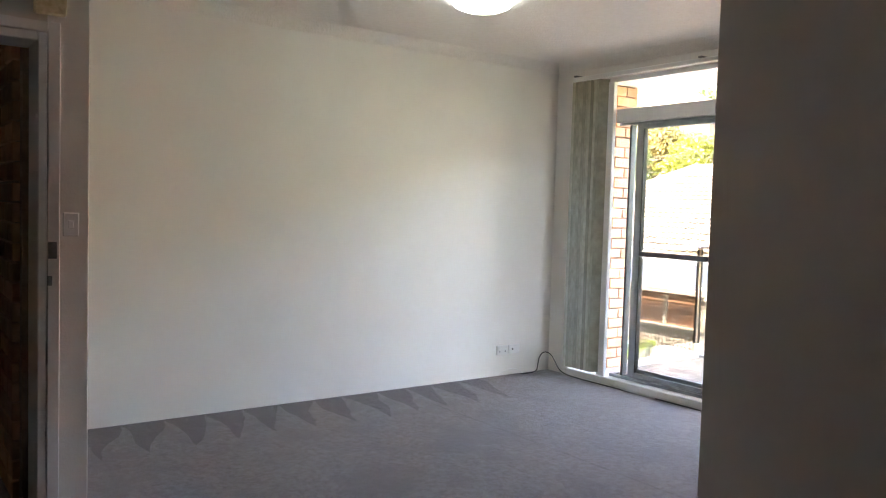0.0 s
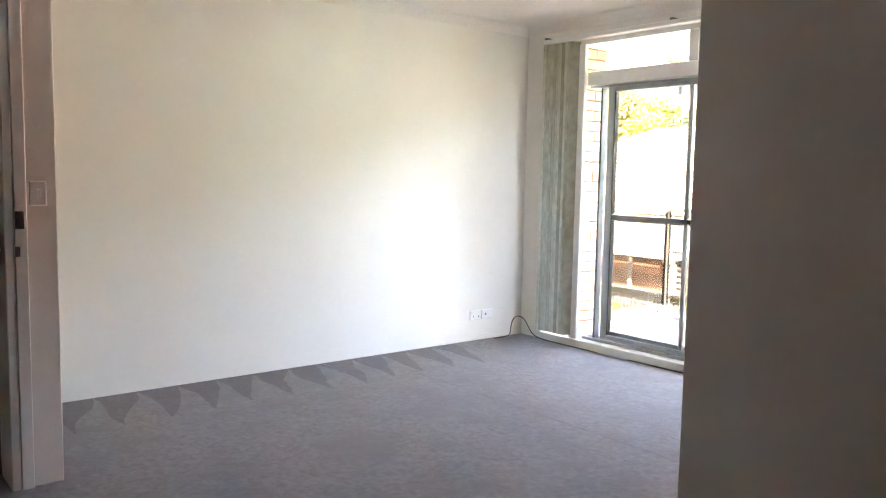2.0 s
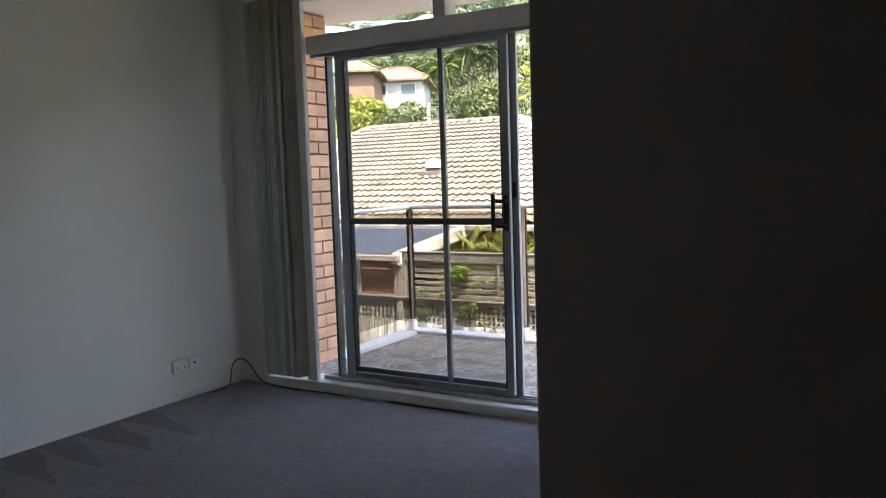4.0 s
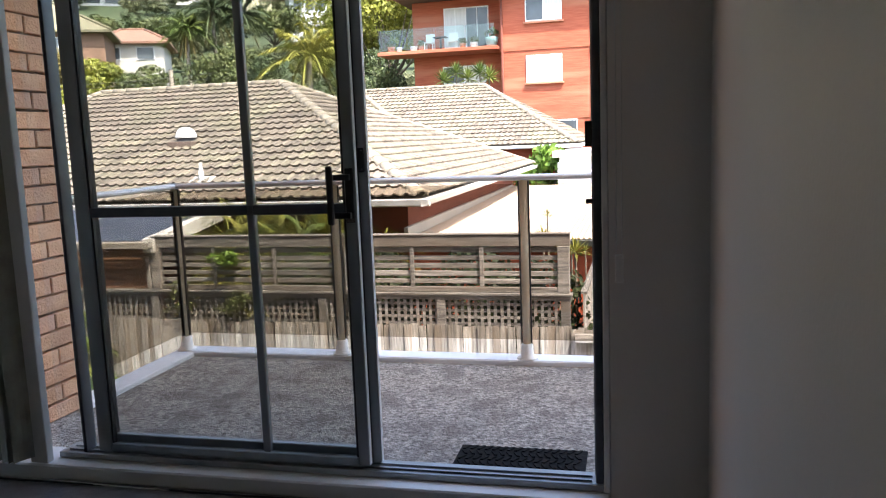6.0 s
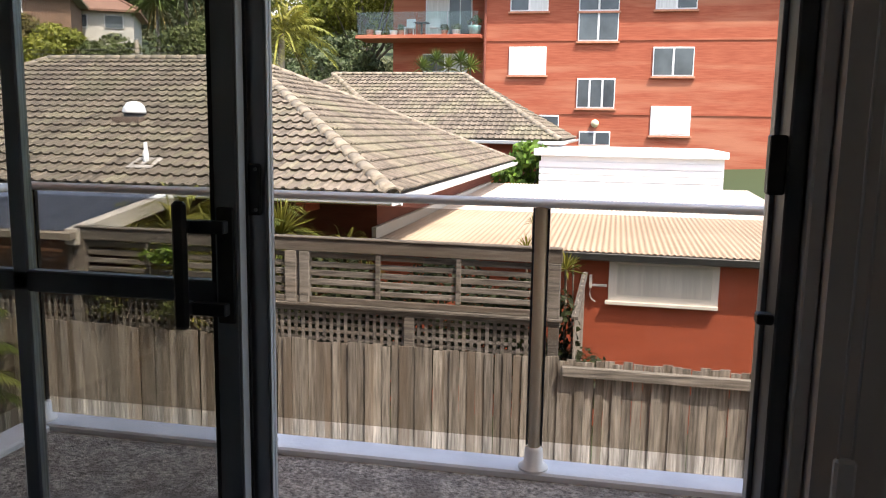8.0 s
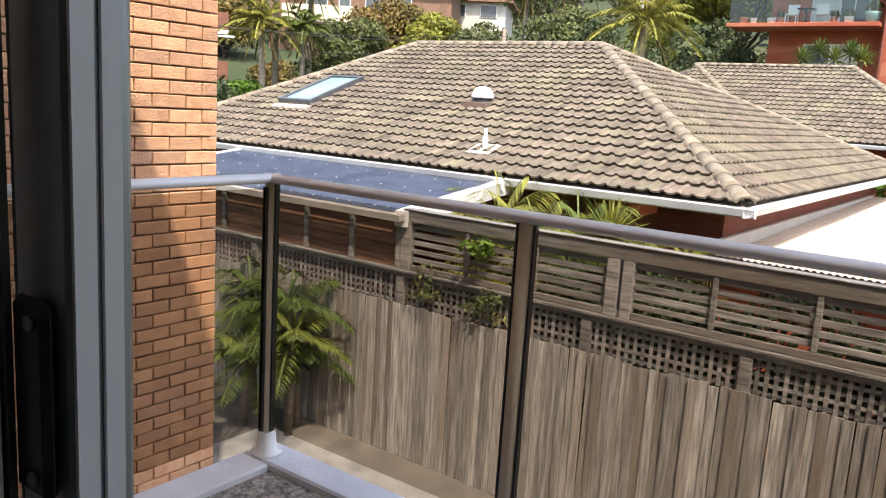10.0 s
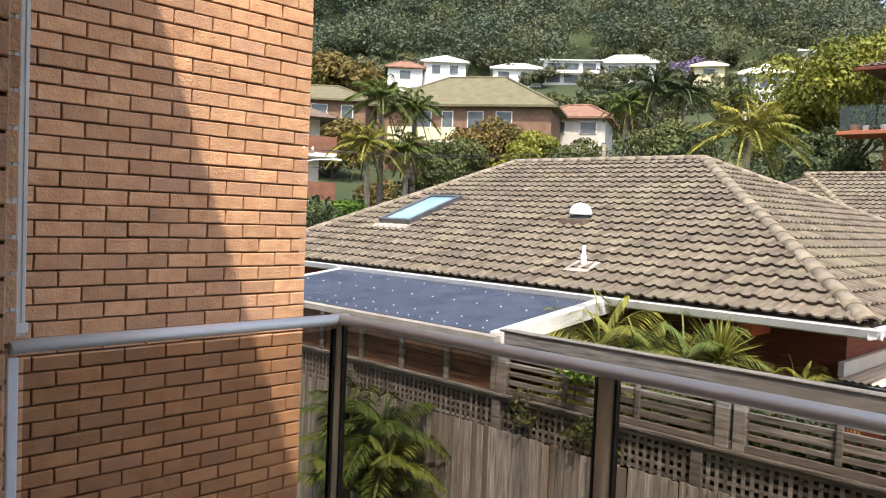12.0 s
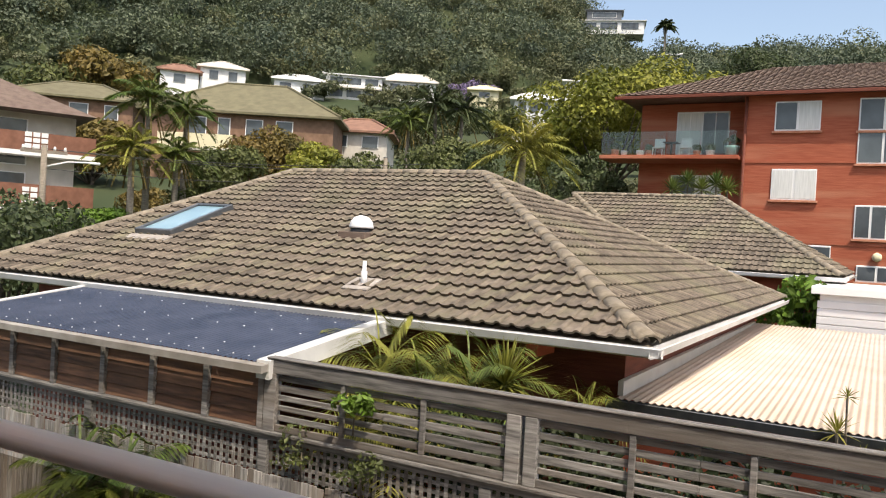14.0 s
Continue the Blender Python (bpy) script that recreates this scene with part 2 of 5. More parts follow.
G_RAIL = glass("bronze_balustrade_glass", (0.735, 0.70, 0.655), 0.18)
G_SCREEN = glass("screened_door_glass", (0.80, 0.80, 0.785), 0.4)
G_FAR = glass("clear_balcony_glass", (0.80, 0.88, 0.86), 1.2)

def glow(name, col, strength):
    m = bpy.data.materials.new(name); m.use_nodes = True
    b = m.node_tree.nodes["Principled BSDF"]
    b.inputs["Base Color"].default_value = (0.8, 0.8, 0.8, 1)
    b.inputs["Emission Color"].default_value, b.inputs["Emission Strength"].default_value = (*col, 1), strength
    return m
M_LAMP = glow("lit_diffuser", (0.84, 1.0, 0.96), 0.38)

def carpet_material():
    """Grey-mauve cut pile: fine tufts, broad mottling, one seam, and the wedge marks that a vacuum cleaner left along the west wall."""
    m = surf("grey_carpet", (0.25, 0.222, 0.218), (0.36, 0.322, 0.315), scale=38, rough=1.0, bump=1.0, bscale=240, stain=(0.26, 0.232, 0.228), spec=0.1)
    t = m.node_tree
    b = t.nodes["Principled BSDF"]
    b.inputs["Sheen Weight"].default_value = 0.25
    src = b.inputs["Base Color"].links[0].from_socket
    co = t.nodes.new("ShaderNodeTexCoord"); sp = t.nodes.new("ShaderNodeSeparateXYZ")
    t.links.new(co.outputs["Object"], sp.inputs[0])
    def op(kind, a, c=None):
        n = t.nodes.new("ShaderNodeMath"); n.operation = kind
        for i, v in enumerate((a, c)):
            if v is None: continue
            if isinstance(v, (int, float)): n.inputs[i].default_value = v
            else: t.links.new(v, n.inputs[i])
        return n.outputs[0]
    nz = t.nodes.new("ShaderNodeTexNoise"); nz.inputs["Scale"].default_value = 1.7
    t.links.new(co.outputs["Object"], nz.inputs["Vector"])
    x, y = sp.outputs[0], sp.outputs[1]
    wob = op("MULTIPLY", nz.outputs[0], 0.8)
    slant = op("ADD", op("MULTIPLY", y, 4.1), op("ADD", op("MULTIPLY", x, 0.9), wob))
    tri = op("MULTIPLY", op("ABSOLUTE", op("SUBTRACT", op("FRACT", slant), 0.5)), 2.0)
    reach = op("MULTIPLY", x, op("ADD", 1.2, nz.outputs[0]))
    dark = op("GREATER_THAN", op("ADD", tri, 0.02), reach)
    near = op("LESS_THAN", x, op("ADD", 0.42, op("MULTIPLY", nz.outputs[0], 0.5)))
    along = op("LESS_THAN", y, -0.75)
    marks = op("MULTIPLY", op("MULTIPLY", dark, near), along)
    seam = op("LESS_THAN", op("ABSOLUTE", op("ADD", y, 1.51)), 0.007)
    seam = op("MULTIPLY", seam, op("GREATER_THAN", x, 0.45))
    amount = op("ADD", op("MULTIPLY", marks, 0.42), op("MULTIPLY", seam, 0.22))
    mx = t.nodes.new("ShaderNodeMixRGB"); mx.inputs[2].default_value = (0.06, 0.052, 0.053, 1)
    t.links.new(amount, mx.inputs[0]); t.links.new(src, mx.inputs[1]); t.links.new(mx.outputs[0], b.inputs["Base Color"])
    return m
M_CARPET = carpet_material()

# ---------------- builders ----------------
def boxm(bm, a, b, bevel=0.0):
    vs = [bm.verts.new((x, y, z)) for x in (a[0], b[0]) for y in (a[1], b[1]) for z in (a[2], b[2])]
    fs = [bm.faces.new([vs[i] for i in q]) for q in ((0, 1, 3, 2), (4, 6, 7, 5), (0, 4, 5, 1), (2, 3, 7, 6), (0, 2, 6, 4), (1, 5, 7, 3))]
    if bevel:
        es = list({e for f in fs for e in f.edges})
        bmesh.ops.bevel(bm, geom=es, offset=bevel, segments=1, affect="EDGES")
    return bm

def tube(bm, pts, radii, n=8, flat=1.0):
    """A tapered tube along points; flat squashes its height."""
    rings = []
    for i, p in enumerate(pts):
        p = Vector(p)
        d = (Vector(pts[min(i + 1, len(pts) - 1)]) - Vector(pts[max(i - 1, 0)])).normalized()
        u = d.cross(Vector((0, 0, 1)))
        u = u.normalized() if u.length > 1e-3 else Vector((1, 0, 0))
        v = u.cross(d)
        r = radii[i] if hasattr(radii, "__len__") else radii
        rings.append([bm.verts.new(p + (u * math.cos(2 * math.pi * k / n) + v * (flat * math.sin(2 * math.pi * k / n))) * r) for k in range(n)])
    for a, b in zip(rings, rings[1:]):
        for k in range(n):
            f = bm.faces.new((a[k], a[(k + 1) % n], b[(k + 1) % n], b[k])); f.smooth = True
    for r in (rings[0], rings[-1]):
        bm.faces.new(r)
    return bm

def lathe(bm, centre, profile, n=20):
    """Rings of (radius, height) about a vertical axis."""
    c = Vector(centre)
    rings = [[bm.verts.new(c + Vector((r * math.cos(2 * math.pi * k / n), r * math.sin(2 * math.pi * k / n), z))) for k in range(n)] for r, z in profile]
    for a, b in zip(rings, rings[1:]):
        for k in range(n):
            f = bm.faces.new((a[k], a[(k + 1) % n], b[(k + 1) % n], b[k])); f.smooth = True
    bm.faces.new(rings[0]); bm.faces.new(rings[-1])
    return bm

def mesh_of(name, bm, mat):
    bmesh.ops.recalc_face_normals(bm, faces=bm.faces)
    me = bpy.data.meshes.new(name); bm.to_mesh(me); bm.free()
    me.materials.append(mat)
    return me

def structure(name, bm, mat, label=""):
    return tagged(new(name, mesh_of(name, bm, mat)), label=label, kind="structure")

def thing(name, at, label, category, group=""):
    e = new(name); e.empty_display_size = 0.1; e.location = at
    return tagged(e, label=label, category=category, group=group)

def part(name, bm, mat, parent, label=""):
    """One mesh, drawn in world metres, under a thing (or under a part of it)."""
    o = new(name, mesh_of(name, bm, mat))
    o.parent = parent
    if parent.type == "EMPTY":
        o.matrix_parent_inverse = Matrix.Translation(-parent.location)
    return tagged(o, label=label)

def single(name, bm, mat, label, category, group="", kind=""):
    return tagged(new(name, mesh_of(name, bm, mat)), label=label, category=category, group=group, kind=kind)

def B(a, b, bevel=0.0):
    return boxm(bmesh.new(), a, b, bevel)

def piece(name, me, parent, at, turn=None):
    o = bpy.data.objects.new(name, me); scene.collection.objects.link(o)
    o.parent = parent; o.location = at
    if parent.type == "EMPTY":
        o.matrix_parent_inverse = Matrix.Translation(-parent.location)
    if turn: o.rotation_euler = turn
    return o

# ---------------- the room ----------------
CEIL = 2.5
structure("floor", B((-0.2, -8, -0.2), (7.2, -0.001, 0)), M_CARPET, "grey carpet with vacuum marks")
structure("ceiling", B((-0.2, -8, CEIL), (7.2, 0.0, CEIL + 0.1)), M_CEIL, "textured off-white ceiling")
structure("wall_west", B((-0.2, -3.83, 0), (0, 0.0, CEIL)), M_WALL, "plain off-white painted wall")
structure("wall_south", B((-3.2, -8.2, 0), (7.2, -8.0, CEIL)), M_WALL, "off-white painted wall")
structure("wall_east", B((7.2, -8, 0), (7.4, -1.968, CEIL)), M_WALL, "off-white painted wall")
b = B((3.045, -2.168, 0), (7.2, -1.968, CEIL), 0.006); boxm(b, (3.045, -1.966, 0), (3.2, 0.0, CEIL), 0.004)
structure("wall_kitchen", b, M_WALL, "off-white projecting wall in shade")
b = B((1.0, -3.99, 0), (1.2, -3.83, CEIL), 0.004); boxm(b, (-0.2, -3.89, 0), (0.998, -3.83, CEIL)); boxm(b, (1.0, -8, 0), (1.2, -4.87, CEIL)); boxm(b, (1.0, -4.87, 1.98), (1.2, -3.992, CEIL))
structure("wall_entry", b, M_WALL, "off-white wall beside the flat's entrance")
# window wall: lintel, left strip, right strip
b = B((-0.2, 0.0, 2.345), (3.2, 0.2, 2.6)); boxm(b, (-0.2, 0.0, -0.2), (0.235, 0.2, 2.345)); boxm(b, (2.745, 0.0, -0.2), (3.2, 0.2, 2.345)); boxm(b, (0.235, 0.0, -0.2), (2.745, 0.2, 0.0))
structure("wall_north", b, M_WALL, "off-white wall round the balcony door")

def cornice(name, p, q, into):
    bm = bmesh.new()
    p, q, into = Vector(p), Vector(q), Vector(into)
    prof = [(0.0, -0.075), (0.012, -0.05), (0.03, -0.028), (0.052, -0.01), (0.08, -0.001)]
    rows = [[bm.verts.new(e + into * o + Vector((0, 0, z))) for o, z in prof] for e in (p, q)]
    for i in range(len(prof) - 1):
        f = bm.faces.new((rows[0][i], rows[0][i + 1], rows[1][i + 1], rows[1][i])); f.smooth = True
    structure(name, bm, M_CEIL, "coved plaster cornice")
cornice("trim", (0.002, -3.83, CEIL), (0.002, 0, CEIL), (1, 0, 0))
cornice("trim", (0.0, -0.002, CEIL), (3.045, -0.002, CEIL), (0, -1, 0))
cornice("trim", (3.043, -2.168, CEIL), (3.043, 0, CEIL), (-1, 0, 0))

# entrance: frame, strike plates, stairwell beyond
door = thing("door_1", (1.1, -4.0, 0), "white-painted entrance door frame, open to a dark stairwell", "door frame")
part("jamb", B((0.985, -4.027, 0), (1.212, -3.993, 1.975), 0.004), M_TRIM, door)
part("head", B((0.985, -4.868, 1.94), (1.212, -4.029, 1.976), 0.004), M_TRIM, door)
part("jamb", B((0.985, -4.868, 0), (1.212, -4.835, 1.938), 0.004), M_TRIM, door)
part("architrave", B((1.202, -3.992, 0), (1.218, -3.945, 2.02), 0.003), M_TRIM, door)
part("architrave", B((1.202, -4.92, 1.978), (1.218, -3.994, 2.02), 0.003), M_TRIM, door)
part("strike_plate", B((1.2185, -3.99, 1.065), (1.2225, -3.957, 1.135), 0.001), M_STEEL, door, "dark steel strike plate")
part("strike_plate", B((1.2185, -3.992, 0.955), (1.2225, -3.974, 0.995), 0.001), M_STEEL, door, "small keeper below the strike plate")
part("chain_stud", B((1.19, -4.034, 1.63), (1.205, -4.0275, 1.65), 0.002), M_PLASTIC, door, "bright chain stud")
stair = structure("wall_stairwell", B((-2.4, -4.05, -0.2), (0.985, -3.9, CEIL)), M_MORTAR, "dark brown brick stairwell wall")
structure("wall_stairwell_end", B((-2.6, -8, -0.2), (-2.4, -3.9, CEIL)), M_BROWNBRICK, "dark stairwell wall")
structure("floor_stairwell", B((-2.4, -8, -0.2), (-0.2, -4.05, -0.02)), M_GROUND, "dark stairwell floor")
structure("ceiling_stairwell", B((-2.6, -8, CEIL), (-0.2, -3.9, CEIL + 0.1)), M_CEIL)
structure("lintel", B((-0.2, -8, CEIL + 0.1), (7.4, 0.0, CEIL + 0.2)), M_CEIL)

chime = thing("door_chime", (1.2, -3.97, 2.05), "speckled beige door chime box above the entrance", "door chime")
part("case", B((1.202, -4.045, 2.045), (1.235, -3.925, 2.19), 0.006), M_DOORBELL, chime)
part("base_plate", B((1.2005, -4.04, 2.05), (1.2018, -3.93, 2.18)), M_PLASTIC, chime)

def wall_plate(name, label, category, centre, w, h, normal, knobs):
    """A switch or socket plate; knobs: (across, up, width, height) of each rocker or hole."""
    c, n = Vector(centre), Vector(normal)
    u = Vector((-n.y, n.x, 0))
    def slab(du, dz, w2, h2, d0, d1, bev):
        p = c + u * (du - w2 / 2) + Vector((0, 0, dz - h2 / 2)) + n * d0
        q = c + u * (du + w2 / 2) + Vector((0, 0, dz + h2 / 2)) + n * d1
        return B([min(p[i], q[i]) for i in range(3)], [max(p[i], q[i]) for i in range(3)], bev)
    t = thing(name, c, label, category)
    part("plate", slab(0, 0, w, h, 0.0005, 0.011, 0.003), M_PLASTIC, t)
    for kind, du, dz, kw, kh in knobs:
        part(kind, slab(du, dz, kw, kh, 0.0112, 0.0145, 0.001), M_BLACK if kind == "socket" else M_TRIM, t)
wall_plate("light_switch", "white vertical light switch by the entrance", "light switch", (1.2, -3.902, 1.205), 0.062, 0.098, (1, 0, 0), [("rocker", 0, 0.0, 0.02, 0.032)])
wall_plate("power_outlet", "white double power outlet low on the wall", "power outlet", (0, -0.512, 0.205), 0.116, 0.073, (1, 0, 0), [("rocker", -0.038, 0.02, 0.012, 0.014), ("rocker", 0.038, 0.02, 0.012, 0.014), ("socket", -0.028, -0.012, 0.006, 0.012), ("socket", 0.028, -0.012, 0.006, 0.012)])
wall_plate("aerial_outlet", "white television aerial outlet beside the power outlet", "aerial outlet", (0, -0.39, 0.205), 0.116, 0.073, (1, 0, 0), [("socket", -0.02, 0, 0.014, 0.014), ("rocker", 0.03, 0, 0.012, 0.014)])
wall_plate("light_switch", "white three-gang vertical switch on the shaded wall", "light switch", (3.762, -2.168, 1.215), 0.073, 0.116, (0, -1, 0), [("rocker", 0, 0.03, 0.018, 0.02), ("rocker", 0, 0, 0.018, 0.02), ("rocker", 0, -0.03, 0.018, 0.02)])

lamp = thing("ceiling_light", (1.22, -1.78, CEIL), "round glass oyster ceiling light, switched on", "ceiling light")
part("base", lathe(bmesh.new(), (1.22, -1.78, CEIL), [(0.13, -0.0005), (0.135, -0.016), (0.09, -0.025)], 28), M_PLASTIC, lamp)
part("diffuser", lathe(bmesh.new(), (1.22, -1.78, CEIL), [(0.02, -0.026), (0.166, -0.028), (0.172, -0.034), (0.155, -0.050), (0.11, -0.068), (0.05, -0.078), (0.005, -0.080)], 32), M_LAMP, lamp, "lit milky glass bowl")
for a in (0.5, 2.6, 4.7):
    p = Vector((1.22 + 0.171 * math.cos(a), -1.78 + 0.171 * math.sin(a), CEIL))
    part("clip", tube(bmesh.new(), [p + Vector((0, 0, -0.012)), p + Vector((0.012 * math.cos(a), 0.012 * math.sin(a), -0.03)), p + Vector((0, 0, -0.05))], 0.004, 6), M_STEEL, lamp)

# ---------------- balcony door, transom and blind ----------------
win = structure("window_1", B((0.237, 0.03, 2.305), (2.743, 0.15, 2.343), 0.003), M_TRIM, "white timber frame of door and highlight windows")
def wpart(name, a, c, mat=M_TRIM, bevel=0.003, label=""):
    o = new(name, mesh_of(name, B(a, c, bevel), mat)); o.parent = win
    return tagged(o, label=label)
wpart("frame", (0.237, 0.03, 0.062), (0.262, 0.15, 2.303))
wpart("frame", (0.545, -0.018, 0.062), (0.622, 0.018, 2.303))
wpart("frame", (2.722, 0.03, 0.062), (2.743, 0.15, 2.303))
wpart("transom", (0.624, 0.012, 1.995), (2.720, 0.15, 2.098), bevel=0.006)
wpart("mullion", (1.49, 0.03, 2.10), (1.565, 0.15, 2.303))
wpart("sill", (0.237, -0.028, 0.001), (2.743, 0.15, 0.060), bevel=0.006, label="scuffed white timber sill")
for x0, x1, z0, z1 in ((0.263, 0.544, 0.063, 2.302), (0.623, 1.489, 2.099, 2.302), (1.566, 2.721, 2.099, 2.302)):
    p = wpart("pane", (x0, 0.085, z0), (x1, 0.091, z1), G_DOOR, 0); p.visible_shadow = False

def leaf_door(name, x0, x1, y, z0, z1, stile, label, mid, right=0.0, thick=0.036, low=0.055, pane=G_DOOR):
    """A framed glass leaf: stiles, rails, gaskets and pane; `mid` is the height of a middle rail."""
    right = right or stile
    d = thing(name, ((x0 + x1) / 2, y, z0), label, "sliding door")
    y0, y1 = y - thick / 2, y + thick / 2
    part("stile", B((x0, y0, z0), (x0 + stile, y1, z1), 0.003), M_ALU, d)
    part("stile", B((x1 - right, y0, z0), (x1, y1, z1), 0.003), M_ALU, d)
    part("rail", B((x0 + stile, y0, z0), (x1 - right, y1, z0 + low), 0.003), M_ALU, d)
    part("rail", B((x0 + stile, y0, z1 - 0.03), (x1 - right, y1, z1), 0.003), M_ALU, d)
    if mid:
        part("mid_rail", B((x0 + stile, y0 + 0.002, mid - 0.018), (x1 - right, y1 - 0.002, mid + 0.018), 0.003), M_DARKALU, d)
    g = part("pane", B((x0 + stile, y - 0.003, z0 + low), (x1 - right, y + 0.003, z1 - 0.03)), pane, d); g.visible_shadow = False
    for a in (x0 + stile, x1 - right - 0.008):
        part("gasket", B((a, y0 + 0.004, z0 + low + 0.001), (a + 0.008, y1 - 0.004, z1 - 0.031)), M_BLACK, d)
    return d
track = thing("door_frame", (1.65, 0.09, 0.06), "grey aluminium sliding door frame in the white opening", "door frame")
part("head", B((0.624, 0.05, 1.976), (2.720, 0.148, 1.993), 0.003), M_ALU, track)
part("jamb", B((0.732, 0.05, 0.085), (0.748, 0.110, 1.974), 0.002), M_DARKALU, track)
g = part("side_pane", B((0.624, 0.060, 0.085), (0.731, 0.065, 1.974)), G_DOOR, track, "narrow side pane"); g.visible_shadow = False
g = part("side_pane", B((0.749, 0.100, 0.092), (0.801, 0.105, 1.974)), G_DOOR, track, "narrow side pane"); g.visible_shadow = False
part("jamb", B((2.695, 0.05, 0.085), (2.720, 0.148, 1.974), 0.003), M_DARKALU, track)
part("jamb_lip", B((2.688, 0.118, 0.085), (2.6945, 0.148, 1.974), 0.001), M_ALU, track, "bright inner lip")
part("track", B((0.624, 0.045, 0.061), (2.720, 0.149, 0.084), 0.002), M_ALU, track)
for yy in (0.070, 0.106):
    part("runner", B((0.656, yy - 0.003, 0.0845), (2.68, yy + 0.003, 0.091)), M_ALU, track)
for z0, z1 in ((1.20, 1.28), (1.02, 1.035)):
    part("latch_keeper", B((2.672, 0.052, z0), (2.694, 0.075, z1), 0.002), M_BLACK, track, "black latch keeper")

fixed = leaf_door("glass_door", 0.802, 1.935, 0.106, 0.095, 1.975, 0.042, "aluminium-framed glass door panel behind the screen door", 0, thick=0.028)
# edge ribs in the daylight-paled aluminium
part("edge_rib", B((1.9355, 0.093, 0.10), (1.9375, 0.102, 1.97)), M_DAYLITALU, fixed)
part("edge_rib", B((1.9355, 0.105, 0.10), (1.9375, 0.113, 1.97)), M_DAYLITALU, fixed)
lockbox = part("lock_case", B((1.903, 0.085, 1.14), (1.928, 0.0915, 1.222), 0.003), M_BLACK, fixed, "black lock case with two screws")
for zz in (1.149, 1.213):
    o = new("screw", mesh_of("screw", tube(bmesh.new(), [(1.919, 0.0852, zz), (1.919, 0.0835, zz)], 0.003, 10), M_STEEL)); o.parent = lockbox
slide = leaf_door("sliding_door", 0.797, 1.902, 0.070, 0.095, 1.975, 0.060, "aluminium sliding door with a black pull handle, slid open", 1.018, right=0.040, thick=0.028, low=0.03, pane=G_SCREEN)
part("mid_stile", B((1.492, 0.058, 0.126), (1.522, 0.082, 1.944), 0.003), M_ALU, slide)
# edge strip paled to show daylight from the opening
part("edge_strip", B((1.9025, 0.057, 0.10), (1.9045, 0.0795, 1.97)), M_DAYLITALU, slide, "aluminium leading edge, paled for daylight")
part("brush_seal", B((1.9025, 0.0805, 0.10), (1.908, 0.0835, 1.97)), M_BLACK, slide, "dark brush seal")
h = B((1.812, 0.012, 0.965), (1.836, 0.024, 1.165), 0.005)
for zz in (0.985, 1.115):
    boxm(h, (1.816, 0.0245, zz), (1.832, 0.045, zz + 0.02), 0.002); boxm(h, (1.833, 0.030, zz), (1.89, 0.0495, zz + 0.02), 0.002)
part("handle", h, M_BLACK, slide, "black plastic pull handle")
part("handle_plate", B((1.868, 0.050, 0.97), (1.897, 0.0558, 1.155), 0.002), M_BLACK, slide)

blind = thing("vertical_blind", (1.45, -0.05, 2.33), "grey-green vertical blind drawn to one side of the door", "vertical blind")
part("head_rail", B((0.24, -0.075, 2.335), (2.71, -0.03, 2.365), 0.004), M_TRIM, blind, "white head rail")
for x in (0.27, 1.42, 2.6):
    part("bracket", B((x - 0.015, -0.082, 2.366), (x + 0.015, -0.001, 2.38), 0.003), M_STEEL, blind)
for i in range(11):
    x = 0.275 + i * 0.0278
    bm = bmesh.new()
    prof = [(-0.044, 0.000), (-0.02, 0.006), (0.0, 0.0075), (0.02, 0.006), (0.044, 0.000)]
    a = radians(72 + 6 * math.sin(i * 1.7))
    ring = []
    for zz in (0.085, 2.325):
        row = [bm.verts.new((x + u * math.cos(a) - v * math.sin(a), -0.052 + u * math.sin(a) + v * math.cos(a), zz)) for u, v in prof]
        row += [bm.verts.new((x + u * math.cos(a) - (v - 0.0012) * math.sin(a), -0.052 + u * math.sin(a) + (v - 0.0012) * math.cos(a), zz)) for u, v in reversed(prof)]
        ring.append(row)
    n = len(ring[0])
    for k in range(n):
        bm.faces.new((ring[0][k], ring[0][(k + 1) % n], ring[1][(k + 1) % n], ring[1][k]))
    bm.faces.new(ring[0]); bm.faces.new(ring[1])
    part("slat", bm, M_BLIND, blind)
part("bottom_chain", tube(bmesh.new(), [(0.28, -0.06, 0.10), (0.40, -0.065, 0.085), (0.53, -0.06, 0.10)], 0.002, 5), M_PLASTIC, blind)
chain = thing("blind_cord", (2.735, -0.03, 0.78), "white bead cord with a weight hanging by the door", "blind cord")
b = bmesh.new()
for x in (2.768, 2.785):
    tube(b, [(x, -0.03, 2.33), (x, -0.03, 0.86)], 0.0022, 5)
part("cord", b, M_PLASTIC, chain)
part("weight", B((2.763, -0.038, 0.78), (2.79, -0.022, 0.87), 0.004), M_RAIL, chain)

def cable(name, pts, r, mat, label):
    cu = bpy.data.curves.new(name, "CURVE"); cu.dimensions = "3D"
    sp = cu.splines.new("NURBS"); sp.points.add(len(pts) - 1); sp.use_endpoint_u = True; sp.order_u = 4
    for q, p in zip(sp.points, pts): q.co = (*p, 1)
    cu.bevel_depth, cu.bevel_resolution, cu.resolution_u = r, 2, 5
    cu.materials.append(mat)
    dg = bpy.context.evaluated_depsgraph_get()
    tmp = new(name + "_curve", cu); bpy.context.view_layer.update()
    me = bpy.data.meshes.new_from_object(tmp.evaluated_get(bpy.context.evaluated_depsgraph_get()))
    bpy.data.objects.remove(tmp)
    return tagged(new(name, me), label=label, category="cable")
